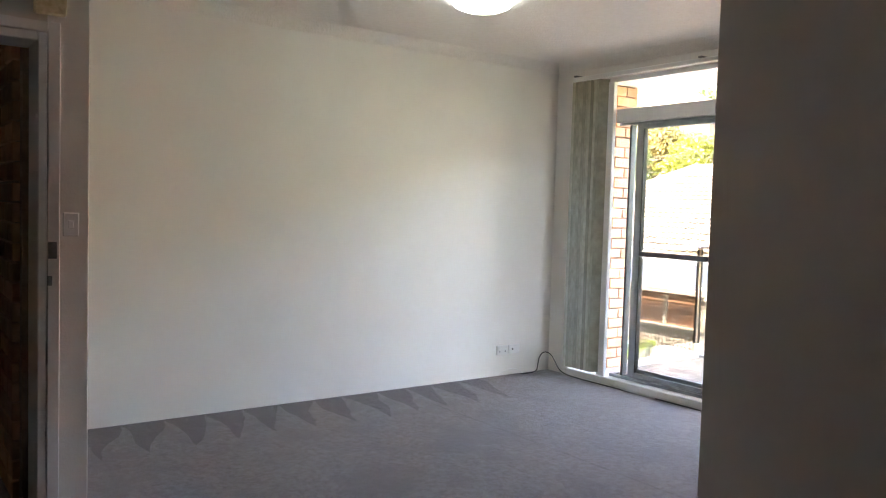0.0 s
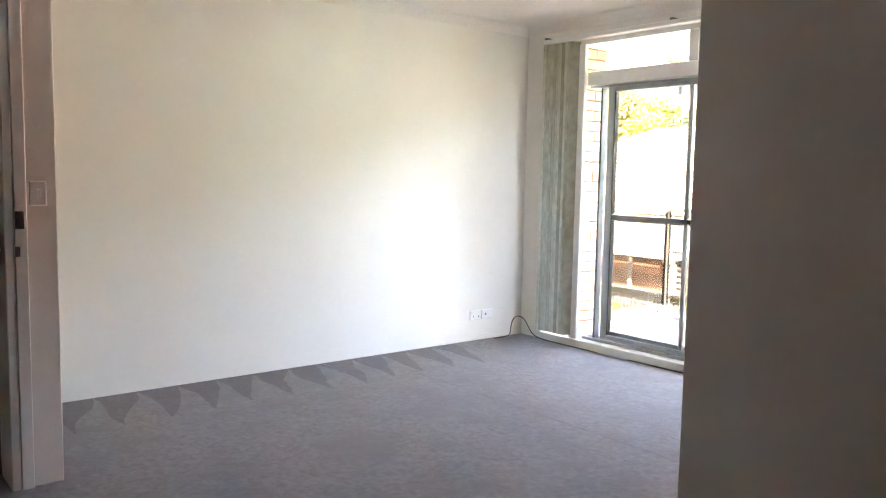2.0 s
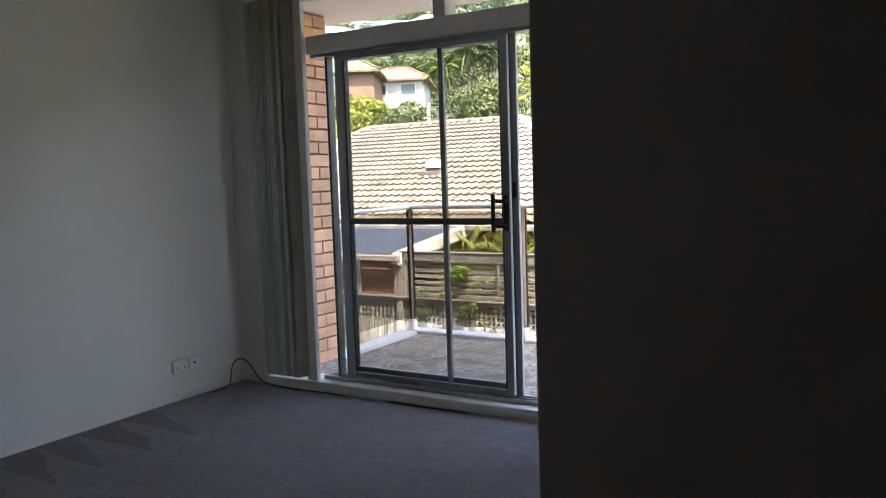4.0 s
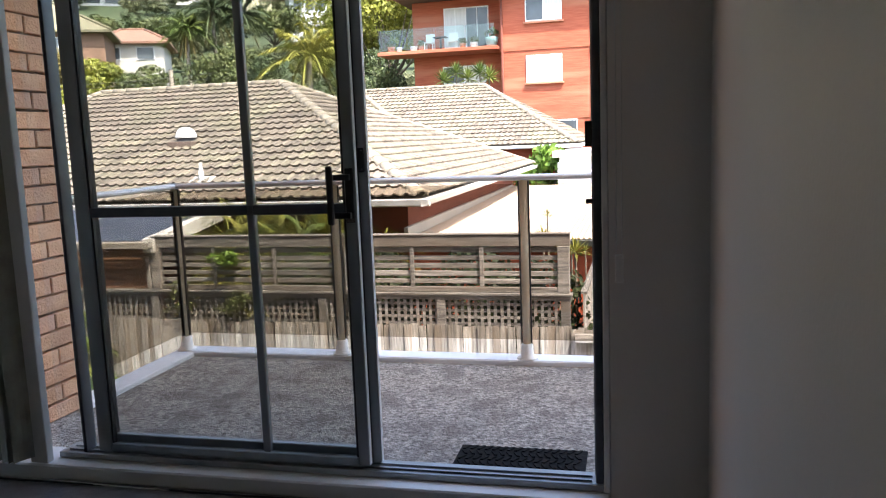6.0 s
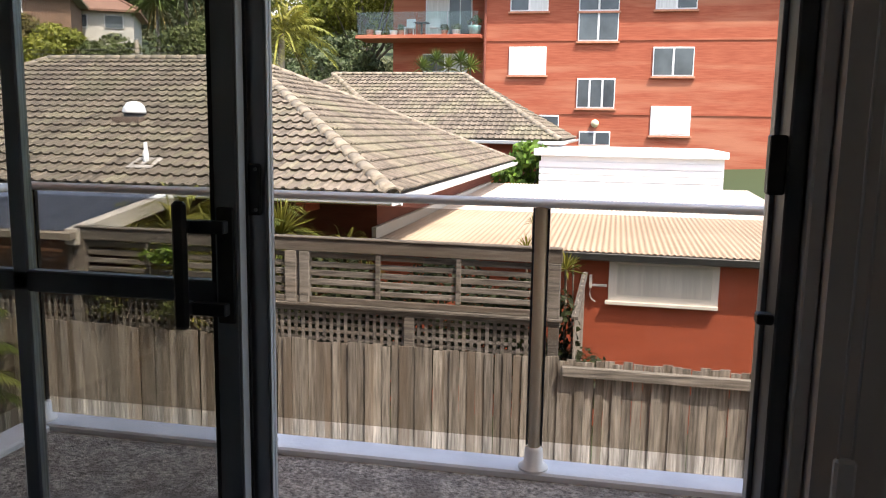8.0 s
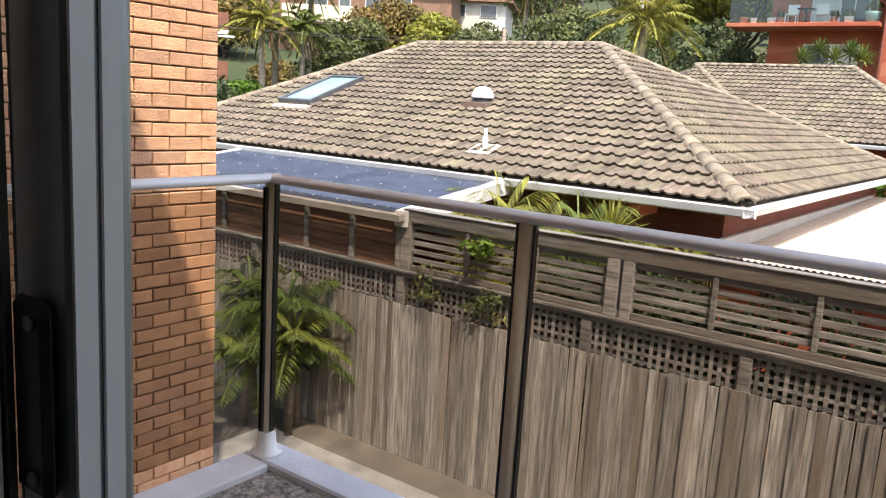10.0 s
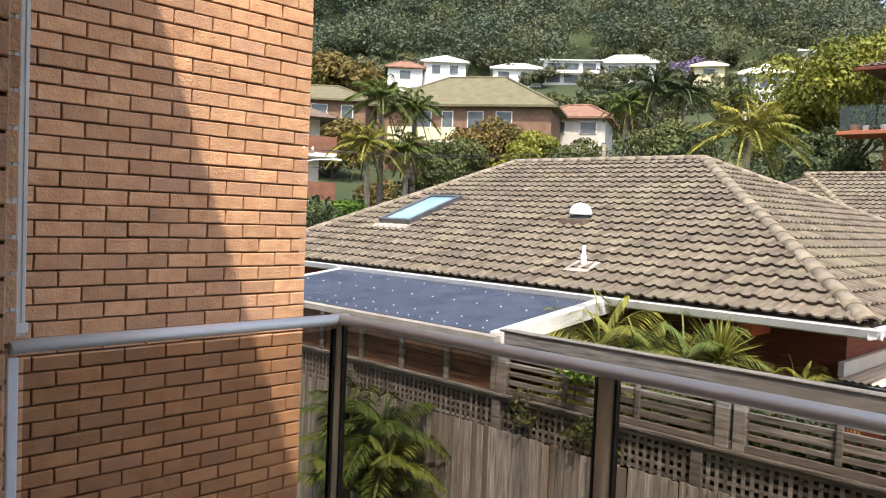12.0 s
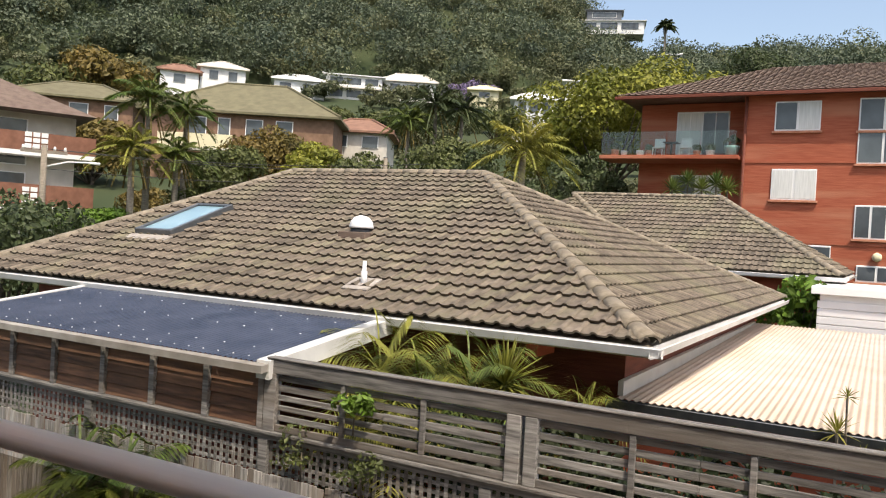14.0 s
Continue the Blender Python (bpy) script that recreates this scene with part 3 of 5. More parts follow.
cable("cable", [(0.05, -0.34, 0.006), (0.08, -0.22, 0.006), (0.06, -0.17, 0.03), (0.035, -0.15, 0.10), (0.05, -0.12, 0.17), (0.11, -0.09, 0.17), (0.16, -0.075, 0.10), (0.20, -0.07, 0.03), (0.30, -0.06, 0.008), (0.55, -0.06, 0.007), (0.95, -0.05, 0.007), (1.4, -0.06, 0.007), (1.9, -0.045, 0.007), (2.4, -0.055, 0.007), (2.70, -0.07, 0.007), (2.78, -0.09, 0.02)], 0.004, M_BLACK, "black aerial cable looped along the door sill")
cable("cable", [(0.20, -0.02, 0.03), (0.32, -0.045, 0.008), (0.6, -0.045, 0.012), (1.0, -0.062, 0.007), (1.5, -0.047, 0.007), (2.0, -0.06, 0.007), (2.5, -0.04, 0.007), (2.72, -0.05, 0.008)], 0.003, M_PLASTIC, "white cable lying along the door sill")
cable("cable", [(0.012, -0.52, 0.02), (0.03, -0.45, 0.07), (0.03, -0.38, 0.06), (0.05, -0.32, 0.008)], 0.003, M_PLASTIC, "short white cable at the wall's foot")
adaptor = thing("plug_adaptor", (2.79, -0.09, 0), "white cable adaptor on the carpet by the door", "adaptor")
part("case", B((2.74, -0.13, 0.001), (2.86, -0.06, 0.035), 0.008), M_PLASTIC, adaptor)
part("socket", B((2.862, -0.11, 0.008), (2.868, -0.085, 0.026)), M_BLACK, adaptor)

# ---------------- balcony ----------------
structure("balcony_floor", B((0.10, 0.2, -0.26), (6.0, 1.86, -0.02)), M_PEBBLE, "exposed-aggregate balcony floor")
b = B((0.055, 1.755, -0.28), (6.0, 1.90, 0.008), 0.008); boxm(b, (0.055, 0.79, -0.28), (0.20, 1.753, 0.0075), 0.008)
structure("balcony_kerb", b, M_KERB, "pale painted kerb round the balcony")
structure("balcony_soffit", B((-0.2, 0.2, 2.40), (9.0, 1.12, 2.58)), M_CEIL, "white soffit of the balcony above")
structure("wall_upper", B((-0.2, -8.2, 2.72), (9.0, 0.2, 5.4)), M_BRICKJ, "brick storey above")
structure("roof_eave", B((-2.6, -8.6, 5.4), (9.5, 1.11, 5.6)), M_GUTTER, "roof eave of the building")
structure("wall_outer", B((3.2, 0.0, -3.2), (9.0, 0.2, 2.72)), M_BRICKJ, "brick wall beside the balcony")
structure("wall_base", B((-0.2, -8.2, -3.2), (9.0, 0.2, -0.28)), M_BRICKJ, "brick storey below")

mat_ = thing("door_mat", (2.38, 0.40, -0.02), "black rubber door mat with a herringbone tread", "door mat")
part("base", B((2.13, 0.21, -0.019), (2.64, 0.56, -0.009), 0.003), M_RUBBER, mat_)
for i in range(16):
    for j in range(6):
        x, y = 2.15 + i * 0.03, 0.262 + j * 0.05
        bm = bmesh.new()
        s = 1 if j % 2 else -1
        vs = [bm.verts.new((x + dx + (s * 0.009 if e else -s * 0.009), y + e * 0.036, z)) for z in (-0.0095, -0.003) for e in (0, 1) for dx in (0, 0.012)]
        for q in ((4, 5, 7, 6), (0, 1, 5, 4), (2, 6, 7, 3), (0, 4, 6, 2), (1, 3, 7, 5)):
            bm.faces.new([vs[k] for k in q])
        part("tread", bm, M_RUBBER, mat_)

rail = thing("balustrade", (0.14, 1.81, 0), "beige aluminium balcony balustrade with tinted glass panels", "balustrade")
part("handrail", tube(bmesh.new(), [(0.095, 1.806, 1.0185), (6.0, 1.806, 1.0185)], [0.034, 0.034], 16, 0.5), M_RAIL, rail)
part("handrail", tube(bmesh.new(), [(0.122, 0.798, 1.0185), (0.122, 1.834, 1.0185)], [0.034, 0.034], 16, 0.5), M_RAIL, rail)
POSTS = [0.122, 1.145, 2.24, 3.28, 4.33, 5.4]
for x in POSTS:
    p = part("post", tube(bmesh.new(), [(x, 1.808, 0.012), (x, 1.808, 1.008)], 0.0235, 14), M_POST, rail)
    o = new("base_flange", mesh_of("base_flange", lathe(bmesh.new(), (x, 1.808, 0.0085), [(0.058, 0), (0.056, 0.008), (0.038, 0.016), (0.034, 0.075), (0.026, 0.085)], 16), M_RAIL)); o.parent = p
part("wall_post", B((0.110, 0.792, 0.01), (0.140, 0.818, 0.995), 0.003), M_KERB, rail, "white channel fixed to the brick")
part("wall_bracket", B((0.106, 0.790, 0.17), (0.146, 0.835, 0.20), 0.003), M_KERB, rail)
def panel(a, c):
    g = part("glass_panel", B(a, c), G_RAIL, rail, "grey tinted glass"); g.visible_shadow = False
for x0, x1 in zip(POSTS, POSTS[1:]):
    panel((x0 + 0.03, 1.805, 0.115), (x1 - 0.03, 1.811, 0.985))
    for xx in (x0 + 0.0240, x1 - 0.0310):
        part("glazing_channel", B((xx, 1.798, 0.10), (xx + 0.007, 1.816, 1.0)), M_BLACK, rail)
panel((0.119, 0.835, 0.115), (0.125, 1.775, 0.985))
part("glazing_channel", B((0.113, 1.775, 0.10), (0.131, 1.785, 0.99)), M_BLACK, rail)

pipe = thing("cover_strip", (0.10, 0.81, 1.045), "white ribbed cover strip up the brick above the handrail", "cover strip")
part("strip", B((0.060, 0.786, 1.040), (0.118, 0.838, 2.39), 0.003), M_TRIM, pipe)
for i in range(4):
    part("rib", B((0.1185, 0.789 + i * 0.0128, 1.045), (0.1225, 0.796 + i * 0.0128, 2.385)), M_TRIM, pipe)
for z in (1.05, 2.2):
    part("bracket", B((0.055, 0.7785, z), (0.1285, 0.842, z + 0.025), 0.002), M_TRIM, pipe)

# ---------------- ground, terrain ----------------
def terrain(x, y):
    d = math.hypot(x, y)
    az = math.degrees(math.atan2(-x, y))
    k = min(1.0, max(0.0, (az - 15) / 9)); k = k * k * (3 - 2 * k)
    crest = 57 + 36 * k
    if abs(az - 30) > 75:
        crest = 57 * max(0.0, 1 - (abs(az - 30) - 75) / 25)
    stops = [(0, -3.2), (22, -3.2), (34, -1.5), (50, 1.5), (70, 5.5), (100, 13), (130, 20), (160, 29), (270, crest), (400, crest), (3000, crest - 20)]
    f = 1.0 if crest > 40 else max(0.0, crest / 57)
    for (d0, h0), (d1, h1) in zip(stops, stops[1:]):
        if d0 <= d <= d1:
            h = h0 + (h1 - h0) * (d - d0) / (d1 - d0)
            return -3.2 + (h + 3.2) * f
    return -3.2 + (crest + 3.2) * f
bm = bmesh.new()
radii = [3, 8, 16, 22, 28, 34, 42, 50, 60, 70, 85, 100, 115, 130, 145, 160, 180, 200, 220, 245, 270, 310, 400, 900, 3000]
c0 = bm.verts.new((0, 0, -3.2))
rings = [[bm.verts.new((-r * math.sin(radians(a)), r * math.cos(radians(a)), terrain(-r * math.sin(radians(a)), r * math.cos(radians(a))))) for a in range(0, 360, 4)] for r in radii]
for k in range(90):
    bm.faces.new((c0, rings[0][k], rings[0][(k + 1) % 90]))
    for a, c in zip(rings, rings[1:]):
        bm.faces.new((a[k], c[k], c[(k + 1) % 90], a[(k + 1) % 90]))
structure("ground", bm, M_GRASS, "ground rising to a wooded hillside")
structure("pavement", B((-14, 0.2, -3.3), (12, 7.9, -3.19)), M_GROUND, "worn concrete yard between the buildings")

# ---------------- paling fence, lattice and slat screen ----------------
NEAR = set(bpy.data.objects)      # what stands square to this building
GZ = -3.19
FY = 7.6
rng = random.Random(5)
fence = thing("paling_fence", (-3, 7.45, GZ), "weathered grey timber paling fence", "fence")
pal = []
for v in range(6):
    w, top = 0.098 + rng.uniform(-0.006, 0.008), rng.uniform(-0.014, 0.014)
    bm = bmesh.new(); boxm(bm, (-w / 2, -0.008, 0.0), (w / 2, 0.008, 2.0 + top))
    for vv in bm.verts:
        if vv.co.z > 1: vv.co.x *= 0.97
    pal.append(mesh_of("paling", bm, M_FENCE))
x = -10.4
k = 0
while x < 5.2:
    piece("paling", pal[rng.randrange(6)], fence, (x, 7.45 + (0.007 if k % 2 else -0.007), GZ - 0.0 + rng.uniform(-0.01, 0.01)), (rng.uniform(-0.006, 0.006), rng.uniform(-0.006, 0.006), 0))
    x += 0.1; k += 1
part("fence_rail", B((-10.4, 7.47, -1.6), (5.2, 7.51, -1.5)), M_SLAT, fence)
part("fence_rail", B((-10.4, 7.47, -2.9), (5.2, 7.51, -2.8)), M_SLAT, fence)
part("capping_beam", B((2.0, 7.36, -1.36), (5.2, 7.44, -1.25), 0.006), M_SLAT, fence, "pale capping beam along the fence")

screen = thing("slat_screen", (-1, FY, -1.2), "weathered grey timber screen of horizontal slats over lattice", "timber screen")
def spart(name, a, c, mat=M_SLAT, bevel=0.006):
    return part(name, B(a, c, bevel), mat, screen)
spart("top_rail", (-4.05, FY - 0.06, -0.155), (1.95, FY - 0.02, -0.01))
spart("cap_board", (-4.05, FY - 0.075, -0.008), (1.95, FY + 0.06, 0.012))
spart("ledge", (-10.4, FY - 0.10, -0.80), (1.97, FY + 0.05, -0.765))
spart("lattice_rail", (-10.4, FY - 0.06, -0.862), (1.95, FY - 0.02, -0.803))
spart("bottom_rail", (-4.0, FY - 0.05, -0.762), (1.9, FY - 0.015, -0.69))
for xx, w in ((-4.0, 0.075), (-1.20, 0.07), (-1.03, 0.06), (1.86, 0.075)):
    spart("post", (xx - w, FY - 0.066, -0.763), (xx + w, FY + 0.04, -0.157))
for xx in (-3.07, -2.14, -0.14, 0.80):
    spart("batten", (xx - 0.028, FY - 0.05, -0.689), (xx + 0.028, FY - 0.014, -0.157))
slat_edges = [(-3.92, -1.27), (-0.97, 1.785)]
for x0, x1 in slat_edges:
    for i in range(5):
        z0 = -0.655 + i * 0.105
        for xa, xb in ((x0, (x0 + x1) / 2 - 0.01), ((x0 + x1) / 2 - 0.008, x1)):
            spart("slat", (xa, FY - 0.012, z0 + rng.uniform(-0.006, 0.006)), (xb, FY + 0.012, z0 + 0.064 + rng.uniform(-0.006, 0.006)), bevel=0.004)
for xx in (-8.9, -6.86, -4.05, -1.44, 0.24, 1.88):
    spart("lattice_post", (xx - 0.06, FY - 0.075, -1.6), (xx + 0.06, FY - 0.021, -0.863))
vert = mesh_of("lattice_strip", B((-0.02, -0.004, -0.36), (0.02, 0.004, 0.0)), M_SLAT)
xx = -10.3
while xx < 1.8:
    piece("lattice_strip", vert, screen, (xx, FY - 0.028, -0.863)); xx += 0.088
for z0 in (-0.945, -1.033, -1.121, -1.209):
    for xa, xb in ((-10.4, -4.12), (-3.98, 1.8)):
        spart("lattice_strip", (xa, FY - 0.022, z0), (xb, FY - 0.014, z0 + 0.038), bevel=0)
side = thing("side_fence", (2.1, 9.0, GZ), "short grey timber fence running back beside the red wall", "fence")
for i in range(26):
    y = 7.72 + i * 0.11
    piece("paling", pal[i % 6], side, (2.10, y, GZ + 0.42 + 0.012 * math.sin(i * 2.1)), (0, 0, radians(90)))
part("fence_cap", B((2.06, 7.68, -0.80), (2.14, 10.55, -0.76), 0.004), M_SLAT, side)

# ---------------- lean-to with dark clear roofing ----------------
shed = thing("lean_to", (-7, 8.6, GZ), "lean-to with dark corrugated plastic roof and brown boarded wall", "lean-to")
RX0, RX1 = -9.98, -3.99
def zroof(y): return -0.10 + (y - 7.40) * 0.128
bm = bmesh.new()
n = int((RX1 - RX0 - 0.2) / 0.0125)
rows = []
for y in (7.5, 9.75):
    rows.append([bm.verts.new((RX0 + 0.1 + i * 0.0125, y, zroof(y) + 0.035 + 0.009 * math.sin(i * math.pi / 3))) for i in range(n)])
for i in range(n - 1):
    f = bm.faces.new((rows[0][i], rows[0][i + 1], rows[1][i + 1], rows[1][i])); f.smooth = True
part("roof_sheet", bm, M_POLY, shed, "dark corrugated polycarbonate sheet")
def sloped(x0, y0, x1, y1, w0, w1):
    bm = boxm(bmesh.new(), (x0, y0, 0), (x1, y1, 1))
    for v in bm.verts:
        v.co.z = zroof(v.co.y) + (w1 if v.co.z > 0.5 else w0)
    return bm
# front fascia gets the shade-coloured paint; the barge boards stay white
part("fascia", sloped(RX0, 7.38, RX1, 7.48, -0.045, 0.035), M_SHADEFASCIA, shed, "front fascia, greyed for shade")
part("fascia", sloped(RX1 - 0.16, 7.482, RX1 + 0.02, 9.85, -0.13, 0.065), M_GUTTER, shed, "white barge board")
part("fascia", sloped(RX0, 7.482, RX0 + 0.12, 9.85, -0.13, 0.06), M_GUTTER, shed)
part("fascia", sloped(RX0 + 0.122, 9.70, RX1 - 0.162, 9.85, -0.02, 0.06), M_GUTTER, shed)
for yy in (7.62, 7.95, 8.7, 9.4):
    for i in range(26):
        x = RX0 + 0.35 + i * 0.228 + (0.05 if yy > 8 else 0)
        if x < RX1 - 0.25 and (yy < 7.8 or i % 2 == 0):
            c = lathe(bmesh.new(), (x, yy, zroof(yy) + 0.043), [(0.010, 0), (0.010, 0.005), (0.004, 0.008)], 8)
            part("roof_screw", c, M_PLASTIC, shed)
for xx in (-4.13, -4.94, -5.8, -6.66, -7.6, -8.46, -9.4, -10.3):
    part("post", B((xx - 0.04, 7.545, -0.763), (xx + 0.04, 7.62, -0.19), 0.004), M_SLAT, shed)
for i in range(4):
    for a, c in zip((-10.3, -9.4, -8.46, -7.6, -6.66, -5.8, -4.94), (-9.4, -8.46, -7.6, -6.66, -5.8, -4.94, -4.13)):
        z0 = -0.76 + i * 0.142
        bm = B((a + 0.042, 7.60, z0), (c - 0.042, 7.618, z0 + 0.136), 0.003)
        for v in bm.verts:
            if v.co.z < z0 + 0.07: v.co.y -= 0.018
        part("board", bm, M_SHEDWOOD, shed)

# ---------------- tiled roofs ----------------
PROFILE = [(0.0, 0.012), (0.10, 0.004), (0.34, 0.0), (0.58, 0.006), (0.66, 0.030), (0.74, 0.038), (0.88, 0.038), (0.95, 0.028), (1.0, 0.012)]
def tile_bm(w, l, rise=1.0):
    """A concrete tile: a shallow pan and one raised roll, with a thick lower lip that rides over the course below."""
    bm = bmesh.new()
    top0 = [bm.verts.new((u * w, 0, 0.050 + h * rise)) for u, h in PROFILE]
    top1 = [bm.verts.new((u * w, l, 0.006 + h * rise)) for u, h in PROFILE]
    lip = [bm.verts.new((u * w, 0.012, 0.018 + h * rise)) for u, h in PROFILE]
    for i in range(len(PROFILE) - 1):
        bm.faces.new((top0[i], top0[i + 1], top1[i + 1], top1[i]))
        bm.faces.new((lip[i], lip[i + 1], top0[i + 1], top0[i]))
    return bm

def tile_slope(parent, origin, u, v, rows, pitch, width, span, keep, mat, matj, near=None, name="roof_tile", rise=0.82):
    """Lays tiles over a slope. span(d) gives the run across at a distance up it; the first `keep` whole tiles inside `near` are pieces, the rest one joined mesh, cut to the hips."""
    u, v = Vector(u).normalized(), Vector(v).normalized()
    n = u.cross(v)
    me = mesh_of(name, tile_bm(width, pitch * 1.12, rise), mat)
    base = np.array([tuple(q.co) for q in me.vertices]); faces = [tuple(p.vertices) for p in me.polygons]
    rot = Matrix((u, v, n)).transposed()
    eul = rot.to_euler()
    R = np.array(rot)
    vs, fs, made = [], [], 0
    r = random.Random(11)
    for row in range(rows):
        d = row * pitch
        a, c = span(d); a1, c1 = span(d + pitch * 1.12)
        for i in range(math.floor(a / width), math.ceil(c / width)):
            s = i * width
            if s + width < a or s > c: continue
            lift = r.uniform(0, 0.007)
            whole = s >= max(a, a1) and s + width <= min(c, c1)
            if whole and made < keep and (near is None or near(s, d)):
                piece(name, me, parent, Vector(origin) + u * s + v * d + n * lift, eul); made += 1
                continue
            co = base + np.array((s, d, lift))
            if not whole:
                k = (co[:, 1] - d) / (pitch * 1.12)
                co[:, 0] = np.clip(co[:, 0], a + (a1 - a) * k, c + (c1 - c) * k)
            j = len(vs) * len(base)
            vs.append(co @ R.T + np.array(origin)); fs.extend([tuple(q + j for q in f) for f in faces])
    if vs:
        m2 = bpy.data.meshes.new(name + "s"); m2.from_pydata(np.concatenate(vs).tolist(), [], fs); m2.materials.append(matj)
        o = new(name + "_field", m2); o.parent = parent
        if parent.type == "EMPTY": o.matrix_parent_inverse = Matrix.Translation(-parent.location)
        tagged(o, kind="stuff")

def ridge_caps(parent, p, q, mat, r=0.125, l=0.40):
    p, q = Vector(p), Vector(q)
    d = (q - p); n = max(1, int(d.length / l)); step = d / n
    y = d.normalized(); x = y.cross(Vector((0, 0, 1))).normalized(); z = x.cross(y)
    eul = Matrix((x, y, z)).transposed().to_euler()
    bm = bmesh.new()
    L = step.length * 1.06
    rows = []
    for yy, rr in ((0, r * 1.05), (L, r * 0.94)):
        rows.append([bm.verts.new((rr * math.cos(a), yy, rr * 0.72 * math.sin(a) - 0.03)) for a in [math.pi * k / 8 for k in range(9)]])
        rows.append([bm.verts.new((rr * 0.8 * math.cos(a), yy, rr * 0.55 * math.sin(a) - 0.035)) for a in [math.pi * k / 8 for k in range(9)]])
    for i in range(8):
        f = bm.faces.new((rows[0][i], rows[0][i + 1], rows[2][i + 1], rows[2][i])); f.smooth = True
        bm.faces.new((rows[0][i], rows[1][i], rows[1][i + 1], rows[0][i + 1]))
        bm.faces.new((rows[2][i], rows[2][i + 1], rows[3][i + 1], rows[3][i]))
    me = mesh_of("ridge_cap", bm, mat)
    for i in range(n):
        piece("ridge_cap", me, parent, p + step * i + Vector((0, 0, 0.055)), eul)

EX, EY, EZ = -0.6, 9.8, 0.33             # front right eave corner
AP = Vector((-5.98, 16.38, 2.77)); RL = Vector((-11.20, 16.38, 2.77)); LX = -13.4; BY = 23.2
cot = thing("tiled_house", (-7, 16, GZ), "single-storey red brick house with a lichened concrete tile hip roof", "house")
# wall colour darkened to carry the shadow under the eave
part("wall", B((-13.0, 11.0, GZ), (-1.2, 22.7, 0.18)), M_DARKRED_EAVESHADE, cot, "red brick wall, colour darkened for the eave's shade")
part("soffit", B((LX + 0.02, 9.86, 0.19), (EX - 0.05, 23.1, 0.24)), M_RENDER, cot)
bm = bmesh.new()
cor = [bm.verts.new(p) for p in ((EX, EY, EZ - .02), (EX, BY, EZ - .02), (LX, BY, EZ - .02), (LX, EY, EZ - .02), AP - Vector((0, 0, .04)), RL - Vector((0, 0, .04)))]
for q in ((0, 1, 4), (3, 0, 4, 5), (1, 2, 5, 4), (2, 3, 5), (0, 3, 2, 1)): bm.faces.new([cor[i] for i in q])
roof = part("roof", bm, M_TILEJ, cot, "grey-brown concrete tiles with lichen")
sl = math.hypot(AP.y - EY, AP.z - EZ); ROWS = 20
vF = Vector((0, AP.y - EY, AP.z - EZ)) / sl
def spanF(d): k = d / sl; return (LX + (RL.x - LX) * k, EX + (AP.x - EX) * k)
tile_slope(roof, (0, EY - 0.03, EZ), (1, 0, 0), vF, ROWS, sl / ROWS, 0.20, spanF, 300, M_TILE, M_TILEJ, near=lambda s, d: -8.5 < s < -1 and d < 4)
sr = math.hypot(AP.x - EX, AP.z - EZ)
vR = Vector((AP.x - EX, 0, AP.z - EZ)) / sr
def spanR(d): k = d / sr; return (EY + (AP.y - EY) * k, BY + (AP.y - BY) * k)
tile_slope(roof, (EX + 0.03, 0, EZ), (0, 1, 0), vR, ROWS, sr / ROWS, 0.20, spanR, 0, M_TILE, M_TILEJ, name="hip_tile")
C0 = Vector((EX, EY, EZ))
ridge_caps(roof, C0, AP, M_RIDGE); ridge_caps(roof, RL, AP, M_RIDGE); ridge_caps(roof, (LX, EY, EZ), RL, M_RIDGE); ridge_caps(roof, (EX, BY, EZ), AP, M_RIDGE)
def gutter(parent, p, q, out, mat=M_GUTTER):
    p, q, out = Vector(p), Vector(q), Vector(out)
    prof = [(0, 0.0), (0, -0.115), (0.03, -0.125), (0.10, -0.10), (0.125, -0.01), (0.115, 0.0), (0.09, -0.09), (0.01, -0.10)]
    bm = bmesh.new()
    rows = [[bm.verts.new(e + out * o + Vector((0, 0, z))) for o, z in prof] for e in (p, q)]
    n = len(prof)
    for i in range(n):
        bm.faces.new((rows[0][i], rows[0][(i + 1) % n], rows[1][(i + 1) % n], rows[1][i]))
    bm.faces.new(rows[0]); bm.faces.new(rows[1])
    part("gutter", bm, mat, parent, "white metal gutter")
gutter(cot, (LX, EY - 0.02, EZ - 0.02), (EX + 0.15, EY - 0.02, EZ - 0.02), (0, -1, 0))
gutter(cot, (EX + 0.02, EY - 0.14, EZ - 0.02), (EX + 0.02, BY, EZ - 0.02), (1, 0, 0))
part("beam_end", B((-2.1, 9.87, 0.02), (-1.95, 10.45, 0.18), 0.005), M_REDWALL, cot, "red painted beam end")
part("barge_flashing", B((-1.19, 10.7, -0.44), (-1.12, 22.3, -0.26)), M_RENDER, cot, "pale flashing board")
# flue, roof vent and skylight lie in the slope
nF = Vector((1, 0, 0)).cross(vF)
def on_slope(x, y, up=0.0):
    k = (y - EY) / (AP.y - EY)
    return Vector((x, y, EZ + (AP.z - EZ) * k)) + nF * up
vent = thing("roof_vent", on_slope(-6.4, 12.5), "round roof ventilator with a white dome", "roof vent")
c = on_slope(-6.4, 12.5)
part("base", lathe(bmesh.new(), c, [(0.19, -0.05), (0.185, 0.13), (0.17, 0.14)], 20), M_BLACK, vent)
part("flashing", B(c + Vector((-0.28, -0.3, -0.06)), c + Vector((0.28, 0.2, 0.06)), 0.01), M_DARKTILE, vent)
part("dome", lathe(bmesh.new(), c, [(0.215, 0.13), (0.215, 0.16), (0.19, 0.25), (0.13, 0.32), (0.05, 0.35), (0.005, 0.355)], 22), M_WHITEH, vent, "white dome")
